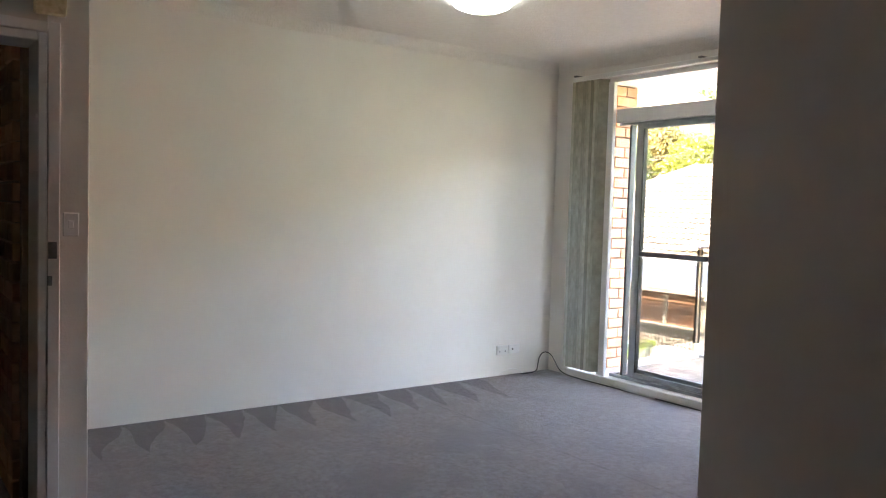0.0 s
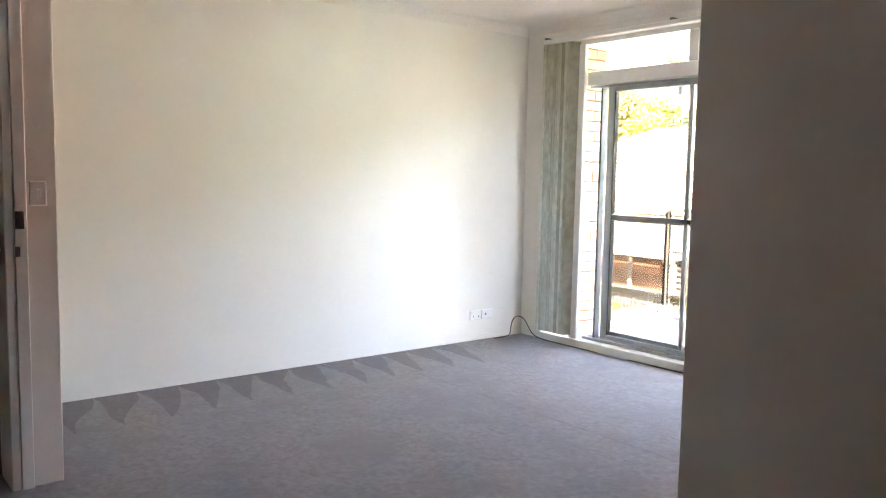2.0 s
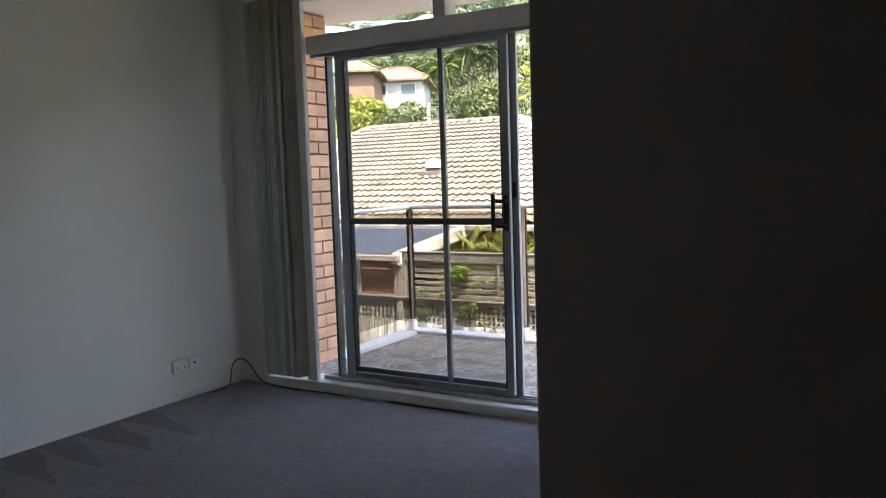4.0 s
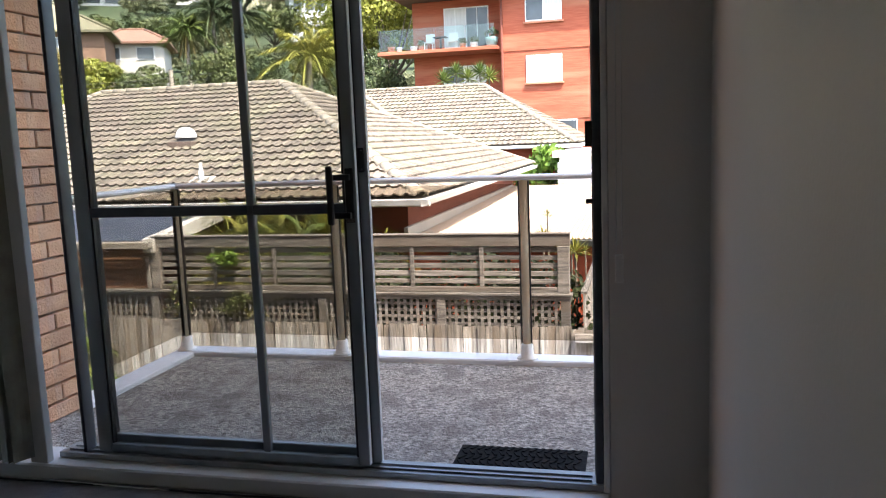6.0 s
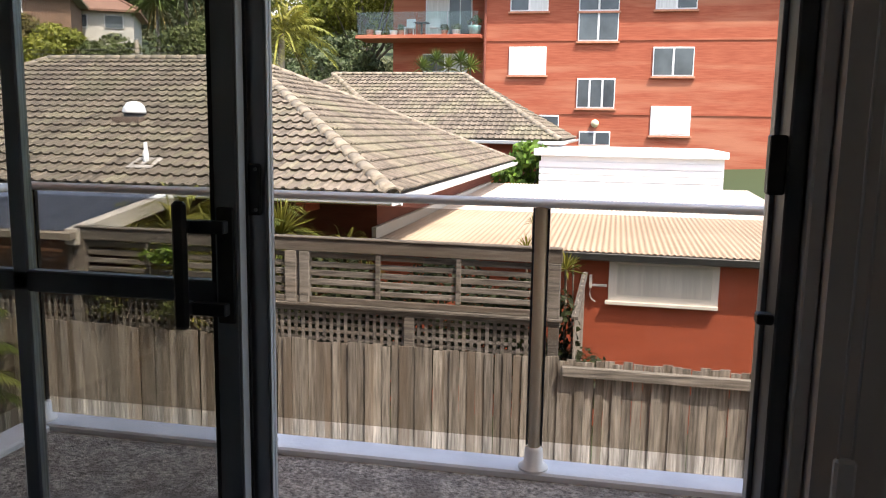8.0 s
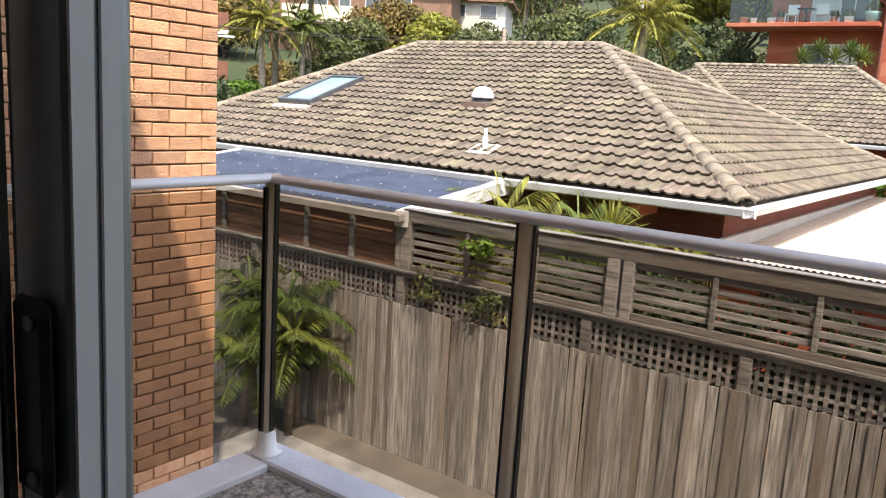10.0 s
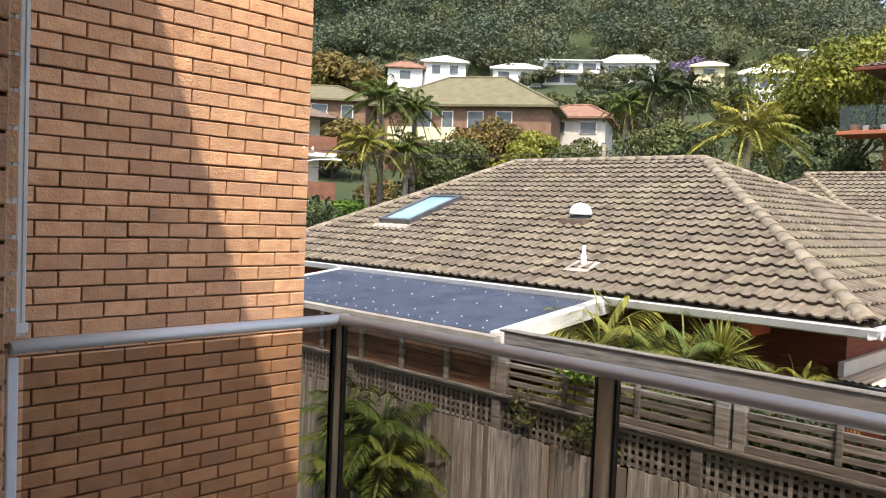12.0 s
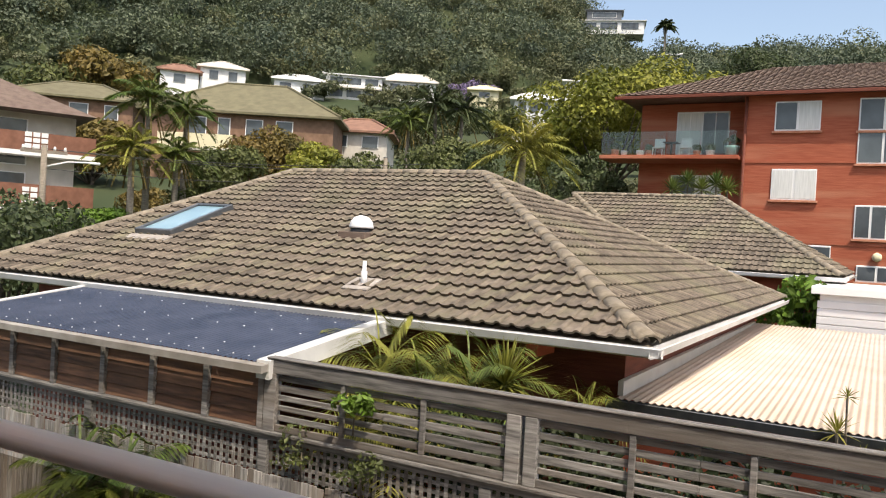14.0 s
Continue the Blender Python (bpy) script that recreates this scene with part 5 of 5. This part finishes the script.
far_window(3.92, 5.8, 6.95, 8.25, 38.9, 2, 1)
far_window(3.95, 5.8, 1.1, 2.48, 38.9, 2, 3)
far_window(-1.9, -0.4, 1.35, 2.0, 38.9, 1, 0)
far_window(0.6, 2.1, 0.55, 1.25, 38.9, 2, 0)
far_window(-7.7, -5.3, 4.15, 5.1, 40.4, 2, 2)
w = part("balcony_door", B((-7.55, 40.33, 5.86), (-5.1, 40.398, 8.15), 0.015), M_WHITEH, F, "white-framed balcony door with a curtain")
for i, mm in enumerate((M_CURTAIN, M_CURTAIN, M_DARKWIN, M_DARKWIN)):
    ob = new("pane", mesh_of("pane", B((-7.47 + i * 0.59, 40.31, 5.95), (-6.93 + i * 0.59, 40.329, 8.07)), mm)); ob.parent = w
slab = part("balcony", B((-10.7, 38.3, 5.66), (-4.3, 40.39, 5.84), 0.02), M_REDBRICK, F, "cantilevered balcony slab")
for x0 in np.arange(-10.6, -4.5, 1.55):
    ob = new("glass_panel", mesh_of("glass_panel", B((float(x0), 38.36, 5.9), (float(x0) + 1.5, 38.375, 6.95)), G_FAR)); ob.parent = slab; ob.visible_shadow = False
ob = new("glass_panel", mesh_of("glass_panel", B((-10.62, 38.4, 5.9), (-10.6, 40.3, 6.95)), G_FAR)); ob.parent = slab; ob.visible_shadow = False
part("wall_lamp", lathe(bmesh.new(), (1.35, 38.78, 1.62), [(0.02, -0.2), (0.16, -0.12), (0.2, 0), (0.16, 0.12), (0.02, 0.2)], 12), M_CREAM, F, "round cream wall lamp")
def pot(x, r, h, mat, plant=0):
    t = thing("plant_pot", (x, 39.2, 5.84), "pot on the flats' balcony", "plant pot", "pots on the balcony")
    part("pot", lathe(bmesh.new(), (x, 39.2, 5.842), [(r * .7, 0), (r, h * .8), (r * 1.05, h), (r * .85, h)], 12), mat, t)
    if plant:
        o = new("foliage", leaf_mesh("foliage", leaf_cloud([(x, 39.2, 5.84 + h * 1.3)], [r * 1.1], 60, 0.12, int(abs(x) * 10)), L_BUSH)); o.parent = t; o.matrix_parent_inverse = Matrix.Translation(-t.location)
for a in ((-10.2, .2, .35, M_CLAY, 1), (-9.75, .16, .3, M_WHITEH, 0), (-8.95, .2, .3, M_WHITEH, 0), (-8.5, .18, .3, M_CLAY, 1), (-6.3, .17, .3, M_CLAY, 1), (-5.7, .2, .32, M_WHITEH, 1), (-4.75, .34, .5, M_POT, 1)): pot(*a)
def chair(x):
    t = thing("balcony_chair", (x, 39.3, 5.84), "white outdoor chair on the flats' balcony", "chair", "balcony chairs")
    part("seat", B((x - .25, 39.05, 6.26), (x + .25, 39.55, 6.31), 0.01), M_WHITEH, t)
    part("backrest", B((x - .25, 39.5, 6.312), (x + .25, 39.55, 6.75), 0.01), M_WHITEH, t)
    for dx in (-.22, .22):
        for dy in (39.08, 39.52): part("leg", B((x + dx - .02, dy - .02, 5.842), (x + dx + .02, dy + .02, 6.259)), M_WHITEH, t)
chair(-8.1); chair(-6.85)
tb = thing("balcony_table", (-7.5, 39.3, 5.84), "small dark outdoor table on the flats' balcony", "table")
part("tabletop", B((-7.85, 39.0, 6.5), (-7.15, 39.6, 6.55), 0.01), M_BLACK, tb)
part("pedestal", tube(bmesh.new(), [(-7.5, 39.3, 5.842), (-7.5, 39.3, 6.5)], 0.05, 8), M_BLACK, tb)

# flats at the far left with brick-red balcony fronts
T = facing((-35.67, 26.15, 6.4), radians(8))
L = thing("apartment_building", (-35.53, 26.35, 0.86), "rendered apartment block with brown balcony fronts", "apartment building")
part("wall", lbox(T, (-9, 0, -9), (1.6, 9, 0.0)), M_RENDER, L)
bm = bmesh.new()
vs = [bm.verts.new(p) for p in ((-10, -1.6, 0), (2.3, -1.6, 0), (2.3, 10, 0), (-10, 10, 0), (-8, 4, 2.6), (-3.2, 4, 2.6))]
for q in ((0, 1, 5, 4), (1, 2, 5), (2, 3, 4, 5), (3, 0, 4), (3, 2, 1, 0)): bm.faces.new([vs[i] for i in q])
bm.transform(T); part("roof", bm, M_DARKTILE, L)
for z0, z1 in ((-1.95, -1.05), (-4.6, -3.55)):
    part("balcony", lbox(T, (-9, -1.5, z0 - 0.22), (2.3, -0.02, z0)), M_WHITEH, L)
    pr = part("parapet", lbox(T, (-9, -1.5, z0 + 0.002), (2.3, -1.35, z1)), M_PARAPET, L, "brown brick balcony front")
    for i in range(3):
        for j in range(3):
            ob = new("vent_block", mesh_of("vent_block", lbox(T, (-0.9 + i * .36, -1.53, z0 + .12 + j * .28), (-0.6 + i * .36, -1.502, z0 + .34 + j * .28), 0.01), M_WHITEH)); ob.parent = pr
for z in (-1.55, -4.2):
    for x in (-5.5, -1.6):
        f = part("window", lbox(T, (x - 1.0, -0.06, z - 0.55 - 0.5), (x + 1.0, -0.003, z + 1.25), 0.01), M_WHITEH, L)
        ob = new("pane", mesh_of("pane", lbox(T, (x - .93, -0.075, z - 1.0), (x + .93, -0.061, z + 1.2)), M_DARKWIN)); ob.parent = f

far_house("house", (-61.68, 46.54, 12.02), 10.0, 9, 2.6, 1.9, M_BROWNHOUSE, M_OLIVE, "brick house with an olive tiled roof", [(0.5, .5, 1.6, 1.4), (3.2, .5, 1.2, 1.3)], radians(-10))
far_house("house", (-43.96, 48.7, 10.49), 15.0, 11, 3.0, 3.2, M_BROWNHOUSE, M_OLIVE, "brick house with a long olive tiled roof and cream balcony", [(-3.5, .5, 1.8, 1.8), (1.2, .5, 1.4, 1.6), (3.6, .5, 1.4, 1.5), (-1.2, .5, 1.0, 1.6)], radians(-14), balcony=[(-6.0, -0.2, 2.0, 3.3, M_CREAM)])
far_house("house", (-39.72, 58.7, 10.43), 5.6, 7, 2.2, 1.5, M_RENDER, M_TERRA, "rendered house with a faded terracotta roof", [(-1.3, .4, 1.2, 1.1), (1.3, .4, 1.5, 1.1)], radians(-8))
far_house("house", (-97.3, 100.05, 27.94), 7.4, 8, 3, 1.8, M_WHITEH, M_RENDER, "pale house with a grey roof among trees", [(-1.5, .5, 1.6, 1.6), (1.6, .5, 1.6, 1.6)], ridge=0.1)
far_house("house", (-100.59, 93.7, 26.34), 6.0, 7, 3, 1.6, M_WHITEH, M_TERRA, "house with a terracotta roof among trees", [(0, .5, 2.0, 1.5)])
far_house("house", (-93.01, 114.77, 28.7), 9.0, 8, 2.6, 1.6, M_WHITEH, M_WHITEH, "white-roofed house on the hillside", [(-2.5, .6, 2.2, 1.5), (1.8, .6, 2.6, 1.5)])
far_house("house", (-87.58, 124.06, 31.22), 10.6, 8, 5, 0.5, M_WHITEH, M_WHITEH, "white two-storey house with wide windows on the hillside", [(-3.3, .5, 2.6, 1.4), (0, .5, 2.8, 1.4), (3.3, .5, 2.6, 1.4), (-3.3, 2.8, 2.6, 1.5), (0, 2.8, 2.8, 1.5), (3.3, 2.8, 2.6, 1.5)], ridge=0.8, balcony=[(-5, 5, 2.1, 2.7, M_WHITEH)])
far_house("house", (-80.45, 132.47, 31.36), 10.0, 8, 3, 2.2, M_WHITEH, M_RENDER, "gabled grey house on the hillside", [(-2.8, .5, 2.0, 1.5), (0.3, .5, 2.0, 1.5), (3, .5, 1.6, 1.5)], ridge=0.55)
far_house("house", (-40.57, 100.41, 20.78), 5.4, 6, 2.4, 1.6, M_WHITEH, M_WHITEH, "white pavilion house with a pyramid roof", [(-1.6, .3, 1.2, 1.5), (0, .3, 1.2, 1.5), (1.6, .3, 1.2, 1.5)], ridge=0.05)
far_house("house", (-61.05, 126.18, 27.84), 5.0, 6, 1.6, 1.2, M_CREAM, M_CREAM, "cream rendered house among hillside trees", [(0, .4, 2, 1)])
far_house("house", (-44.76, 127.77, 28.94), 3.6, 6, 2, 0.6, M_WHITEH, M_WHITEH, "small white house among trees", [(0, .4, 2, 1.2)])
far_house("house", (-45.08, 185.16, 46.59), 7.0, 6, 1.6, 0.4, M_WHITEH, M_WHITEH, "flat-roofed white house high on the hill", [(-1.8, .3, 2.4, 1), (1.8, .3, 2.4, 1)])
far_house("house", (-71.68, 225.32, 67.32), 20.0, 8, 3.4, 0.5, M_WHITEH, M_WHITEH, "modern flat-roofed house on the hilltop", [(-6, .6, 5, 2), (0, .6, 5, 2), (6, .6, 5, 2)], ridge=0.95, below=0.5)
far_house("house", (-73.7, 226.76, 70.84), 10.0, 6, 3.0, 0.4, M_DARKALU, M_DARKALU, "dark upper storey of the hilltop house", [(0, .6, 7, 1.6)], ridge=0.95, below=0.1)

# utility pole and wires
PT = Vector((-29.78, 22.37, 4.36))
pole = thing("utility_pole", (PT.x, PT.y, terrain(PT.x, PT.y)), "grey timber utility pole with a street lamp arm", "utility pole")
part("pole", tube(bmesh.new(), [(PT.x, PT.y, terrain(PT.x, PT.y)), PT], [0.16, 0.12], 8), M_TRUNK, pole)
T = facing(PT)
part("crossarm", lbox(T, (-0.9, -0.06, -0.35), (0.9, 0.06, -0.22)), M_TRUNK, pole)
for dx in (-.8, -.4, .4, .8):
    bm = lathe(bmesh.new(), (dx, 0, -0.22), [(0.05, 0), (0.06, 0.1), (0.03, 0.18)], 8); bm.transform(T); part("insulator", bm, M_PLASTIC, pole)
part("lamp_arm", tube(bmesh.new(), [T @ Vector((0.1, 0, -0.9)), T @ Vector((0.9, 0, -0.65)), T @ Vector((1.8, 0, -0.6))], 0.04, 6), M_WHITEH, pole)
part("lamp_head", lbox(T, (1.75, -0.12, -0.66), (2.2, 0.12, -0.56), 0.02), M_WHITEH, pole)
for i, (dz, dz2) in enumerate(((-0.15, 0.0), (-0.15, 0.3), (-1.0, -0.6))):
    p = PT + Vector((0, 0, dz)); q = Vector((-20.52, 39.01, 5.13)) + Vector((0, 0, dz2))
    cable("overhead_wire", [p, p.lerp(q, .33) - Vector((0, 0, .5)), p.lerp(q, .66) - Vector((0, 0, .5)), q], 0.014, M_BLACK, "thin black overhead wire")
P2 = Vector((-22.6, 37.71, 5.6))
pole2 = thing("utility_pole", (P2.x, P2.y, terrain(P2.x, P2.y)), "slim timber pole behind the roof", "utility pole")
part("pole", tube(bmesh.new(), [(P2.x, P2.y, terrain(P2.x, P2.y)), P2], [0.15, 0.12], 8), M_TRUNK, pole2)
part("pole_cap", lathe(bmesh.new(), P2, [(0.13, 0), (0.11, 0.05), (0.01, 0.08)], 8), M_STEEL, pole2)

# hedge
H0, H1 = Vector((-29.63, 22.58, 1.0)), Vector((-29.52, 26.07, 1.31))
bm = bmesh.new()
pts = leaf_cloud([H0.lerp(H1, k / 12) for k in range(13)], [0.62] * 13, 2600, 0.1, 77, 1.0)
tagged(new("hedge", leaf_mesh("hedge", pts, L_HEDGE)), label="clipped bright green hedge by the street", category="hedge", kind="stuff")

# ---------------- trees beyond ----------------
MID = [
    ((-16.92, 12.8, 1.96), 2.3, L_FOREST, "dark green leafy tree beside the house", .14, 2600),
    ((-76.71, 59.86, 20.52), 7.5, L_ORANGE, "broad rusty-green tree on the slope", .5, 2400),
    ((-77.01, 56.04, 17.5), 5.5, L_BUSH, "yellow-green spreading tree on the slope", .5, 1500),
    ((-47.9, 38.27, 8.68), 4.0, L_ORANGE, "olive-brown tree between the houses", .32, 1800),
    ((-31.53, 38.41, 7.69), 3.2, L_ORANGE, "brownish-green bushy tree near the houses", .22, 2600),
    ((-30.88, 34.93, 5.99), 2.2, L_BUSH, "green bushy tree behind the roof ridge", .2, 1500),
    ((-27.04, 36.96, 6.48), 2.2, L_YELLOW, "light green bushy tree near the houses", .2, 1700),
    ((-23.44, 37.15, 5.91), 1.8, L_BUSH, "green bushy tree behind the roof ridge", .18, 1300),
    ((-29.9, 31.67, 4.75), 1.8, L_BUSH, "green bushy tree behind the ridge", .18, 1200),
    ((-20.49, 41.33, 7.32), 2.6, L_BUSH, "grey-green bushy tree near the houses", .2, 2400),
    ((-16.44, 36.68, 5.9), 1.8, L_FOREST, "dark green bushy tree behind the roof", .18, 1500),
    ((-13.45, 48.67, 12.2), 5.2, L_YELLOW, "large yellow-green tree beside the red flats", .24, 4200),
    ((-11.76, 53.31, 14.2), 5.0, L_YELLOW, "large yellow-green tree behind the red flats", .26, 3000),
    ((-16.87, 49.74, 10.2), 3.8, L_YELLOW, "yellow-green leafy tree near the flats", .24, 2000),
    ((-12.16, 42.78, 6.64), 2.6, L_FOREST, "dark green tree beside the red flats", .2, 2000),
    ((-11.97, 36.48, 5.19), 1.8, L_FOREST, "dark green shrubby tree behind the roof", .18, 1300),
    ((-67.3, 134.22, 31.64), 6.0, L_PURPLE, "mauve flowering jacaranda on the hillside", .5, 1100),
    ((-64.44, 88.94, 18.48), 4.0, L_BUSH, "green tree below the white houses", .4, 900),
    ((-70.36, 84.16, 18.99), 4.0, L_ORANGE, "brown-green tree below the white houses", .4, 900),
    ((-76.55, 85.32, 20.61), 4.0, L_FORESTB, "olive tree below the white houses", .4, 900),
    ((-50.31, 86.44, 17.61), 4.5, L_FOREST, "dark tree below the white houses", .4, 1200),
    ((-51.08, 80.02, 16.2), 3.6, L_BUSH, "green tree below the white houses", .36, 1000),
    ((-39.45, 86.65, 17.31), 3.6, L_BUSH, "green tree below the white pavilion", .36, 1000),
    ((-36.19, 33.68, 3.47), 2.0, L_ORANGE, "brownish shrubby tree by the street", .2, 1000),
    ((-16.22, 119.66, 30.6), 6.0, L_FOREST, "dark green spreading tree behind the flats", .4, 1500),
    ((-27.12, 107.17, 26.64), 6.5, L_BUSH, "green spreading tree behind the flats", .4, 1600),
]
for i, (top, spread, mat, label, size, leaves) in enumerate(MID):
    g = terrain(top[0], top[1])
    tree("tree", (top[0], top[1], min(g, top[2] - 2.2 * spread * .8)), top[2], spread, mat, label, 100 + i, int(leaves * 2.6), size * 0.6, lobes=14)
palm("palm", (*(-30.31, 28.25, 5.9)[:2], -1), (-30.36, 28.2, 7.42)[2], 2.3, 22, "tall feathery palm beside the olive-roofed house", 41, w=0.05, skirt=8, trunk_r=0.16)
palm("palm", (*(-29.89, 30.23, 5.89)[:2], -1), (-30.03, 30.09, 7.03)[2], 2.0, 20, "feathery palm with drooping fronds", 42, w=0.05, skirt=6, trunk_r=0.15)
palm("palm", (*(-29.21, 26.46, 3.77)[:2], -1), (-29.29, 26.36, 4.76)[2], 2.1, 22, "yellow-green palm with orange dead fronds", 43, L_PALMY, w=0.05, skirt=10, trunk_r=0.16)
palm("palm", (*(-28.73, 28.54, 3.99)[:2], -1), (-28.79, 28.48, 4.75)[2], 1.8, 20, "yellow-green palm with orange dead fronds", 44, L_PALM, w=0.05, skirt=10, trunk_r=0.15)
palm("palm", (*(-26.31, 49.52, 8.16)[:2], 1), (-26.61, 49.35, 10.72)[2], 2.8, 24, "dark feathery palm on a tall trunk", 45, L_FOREST, w=0.06, skirt=6, trunk_r=0.17)
palm("palm", (*(-27.48, 47.65, 7.92)[:2], 1), (-27.71, 47.51, 9.26)[2], 2.2, 22, "feathery palm with hanging dry fronds", 46, w=0.05, skirt=12, trunk_r=0.16)
palm("palm", (*(-25.23, 51.27, 8.38)[:2], 1), (-25.44, 51.15, 10.59)[2], 2.5, 22, "dark feathery palm on a tall trunk", 47, L_FOREST, w=0.06, skirt=5, trunk_r=0.16)
palm("palm", (*(-10.45, 28.45, 4.1)[:2], -1), (-10.52, 28.42, 4.78)[2], 2.4, 24, "large arching palm behind the tiled roof", 48, L_PALMY, w=0.045, skirt=5, trunk_r=0.17, leaflets=30)
palm("palm", (*(-57.24, 233.66, 64.4)[:2], 45), (-57.37, 233.63, 66.86)[2], 3.5, 30, "date palm on the skyline", 49, L_FOREST, w=0.2, trunk_r=0.4)
for i, p in enumerate(((-5.9, 33.13, 3.83), (-5.43, 33.64, 4.17), (-4.81, 33.36, 3.87), (-4.37, 33.85, 4.14), (-3.88, 33.53, 3.9))):
    spiky("spiky_plant", (p[0], p[1], 0.5), p[2], 0.72, 70, "spiky green yucca in front of the red flats", 60 + i, L_PALM, w=0.035)

# wooded hillside: many crowns in one sheet of foliage
def forest(name, mat, count, seed, d0, d1, size, a0, a1, label, rmin, rmax, per):
    r = random.Random(seed); out = []
    for i in range(count):
        d = math.sqrt(r.uniform(d0 * d0, d1 * d1)); az = radians(r.uniform(a0, a1))
        x, y = -d * math.sin(az), d * math.cos(az)
        R = r.uniform(rmin, rmax)
        z = terrain(x, y) + R * r.uniform(.5, 1.0)
        cs = [(x + r.uniform(-.5, .5) * R, y + r.uniform(-.5, .5) * R, z + r.uniform(-.2, .35) * R) for _ in range(4)]
        out.append(leaf_cloud(cs, [R * r.uniform(.5, .75) for _ in range(4)], per, size, seed * 1000 + i, 0.85))
    tagged(new(name, leaf_mesh(name, np.concatenate(out), mat)), label=label, category="forest", kind="stuff")
forest("hillside_trees", L_HILL, 620, 1, 162, 288, 0.34, -6, 78, "dense dark green trees covering the hillside", 4.0, 8.5, 640)
forest("hillside_trees", L_HILL, 420, 11, 150, 288, 0.34, 36, 80, "thick dark bush on the steeper hillside", 2.8, 6.0, 340)
forest("hillside_trees", L_FORESTB, 420, 2, 160, 288, 0.32, -6, 78, "olive green trees on the hillside", 3.4, 6.2, 480)
forest("hillside_trees", L_HILLB, 260, 3, 158, 280, 0.32, -6, 78, "lighter green trees on the hillside", 3.0, 6.0, 440)
forest("garden_trees", L_FORESTB, 200, 4, 60, 105, 0.22, 2, 78, "low garden trees between the houses", 0.9, 1.7, 260)
forest("garden_trees", L_FOREST, 200, 9, 108, 132, 0.28, 2, 78, "trees between the hillside houses", 1.0, 1.7, 240)
forest("garden_trees", L_FORESTB, 260, 12, 140, 168, 0.32, 2, 78, "shrubs and small trees above the houses", 1.4, 2.6, 240)
forest("skyline_trees", L_HILL, 46, 6, 262, 290, 0.45, -6, 26, "spreading trees along the skyline", 4.0, 7.5, 420)

# the street beyond the yard stands slightly askew to this building
ASKEW = Matrix.Rotation(-0.0135, 4, "Z")
bpy.context.view_layer.update()
for ob in [o for o in bpy.data.objects if o not in NEAR and o.parent is None]:
    ob.matrix_world = ASKEW @ ob.matrix_world

# ---------------- brickwork ----------------
def brick_mesh(mat, l=0.230, h=0.076, d=0.03, jit=0.0, seed=0):
    r = random.Random(seed)
    bm = B((-l / 2, -d, -h / 2), (l / 2, 0, h / 2))
    for v in bm.verts:
        v.co += Vector((r.uniform(-jit, jit), 0, r.uniform(-jit, jit)))
    es = [e for e in bm.edges if all(abs(v.co.y + d) < 1e-4 for v in e.verts)]
    bmesh.ops.bevel(bm, geom=es, offset=0.004, segments=1, affect="EDGES")
    return mesh_of("brick", bm, mat)

def brickwork(parent, origin, u, courses, length, keep, mat, matj, turn, seed, first=0.0, inside=None):
    """Stretcher bond: the bricks face local -y, turned by `turn` about z. The last brick of each course is cut to the corner."""
    u = Vector(u); r = random.Random(seed)
    full = [brick_mesh(mat, jit=0.002, seed=s) for s in range(5)]
    half = [brick_mesh(mat, l=0.110, jit=0.002, seed=s) for s in range(5)]
    rest = {}
    made = 0; vs, fs = [], []
    Rz = np.array(Matrix.Rotation(turn, 3, "Z"))
    for c in range(courses):
        s = 0.0
        k = 0
        while s < length - 0.05:
            l = 0.110 if (c % 2 and k == 0) else 0.230
            if s + l > length + 0.01: l = 0.110
            me = (full if l > 0.2 else half)[r.randrange(5)]
            p = Vector(origin) + u * (s + l / 2) + Vector((0, 0, 0.043 + c * 0.086 + r.uniform(-.0015, .0015)))
            p += Vector((math.sin(turn), -math.cos(turn), 0)) * r.uniform(0, 0.003)
            if made < keep and (inside is None or inside(p)):
                piece("brick", me, parent, p, (0, 0, turn)); made += 1
            else:
                key = me.name
                if key not in rest: rest[key] = (np.array([tuple(v.co) for v in me.vertices]), [tuple(q.vertices) for q in me.polygons])
                co, fc = rest[key]; j = sum(len(a) for a in vs) if len(vs) < 1 else total
                vs.append(co @ Rz.T + np.array(p)); fs.extend([tuple(q + j for q in f) for f in fc]); total = j + len(co)
            s += l + 0.010; k += 1
    if vs:
        m2 = bpy.data.meshes.new("brickwork"); m2.from_pydata(np.concatenate(vs).tolist(), [], fs); m2.materials.append(matj)
        o = new("brickwork", m2); o.parent = parent; tagged(o, kind="stuff")

wing = structure("wall_wing", B((-6.0, -3.0, -3.2), (-2.122, 3.268, 6.0)), M_MORTAR, "orange brick wall of the projecting wing")
brickwork(wing, (-2.115, 3.29, -1.92), (0, -1, 0), 92, 4.2, 300, M_BRICK, M_BRICKJ, radians(90), 3, inside=lambda p: p.y > 1.55 and -0.35 < p.z < 2.35)
nib = structure("wall_nib", B((-0.2, 0.2, -3.2), (0.108, 0.775, 2.40)), M_MORTAR, "brick return wall at the balcony's end")
brickwork(nib, (0.114, 0.785, -0.02), (0, -1, 0), 28, 0.58, 300, M_BRICK, M_BRICKJ, radians(90), 4)
brickwork(nib, (0.135, 0.781, -3.19), (-1, 0, 0), 65, 0.33, 0, M_BRICK, M_BRICKJ, radians(180), 6)
brickwork(stair, (0.97, -4.056, 0.0), (-1, 0, 0), 29, 2.4, 290, M_BROWNBRICK, M_BROWNBRICK, 0.0, 5)
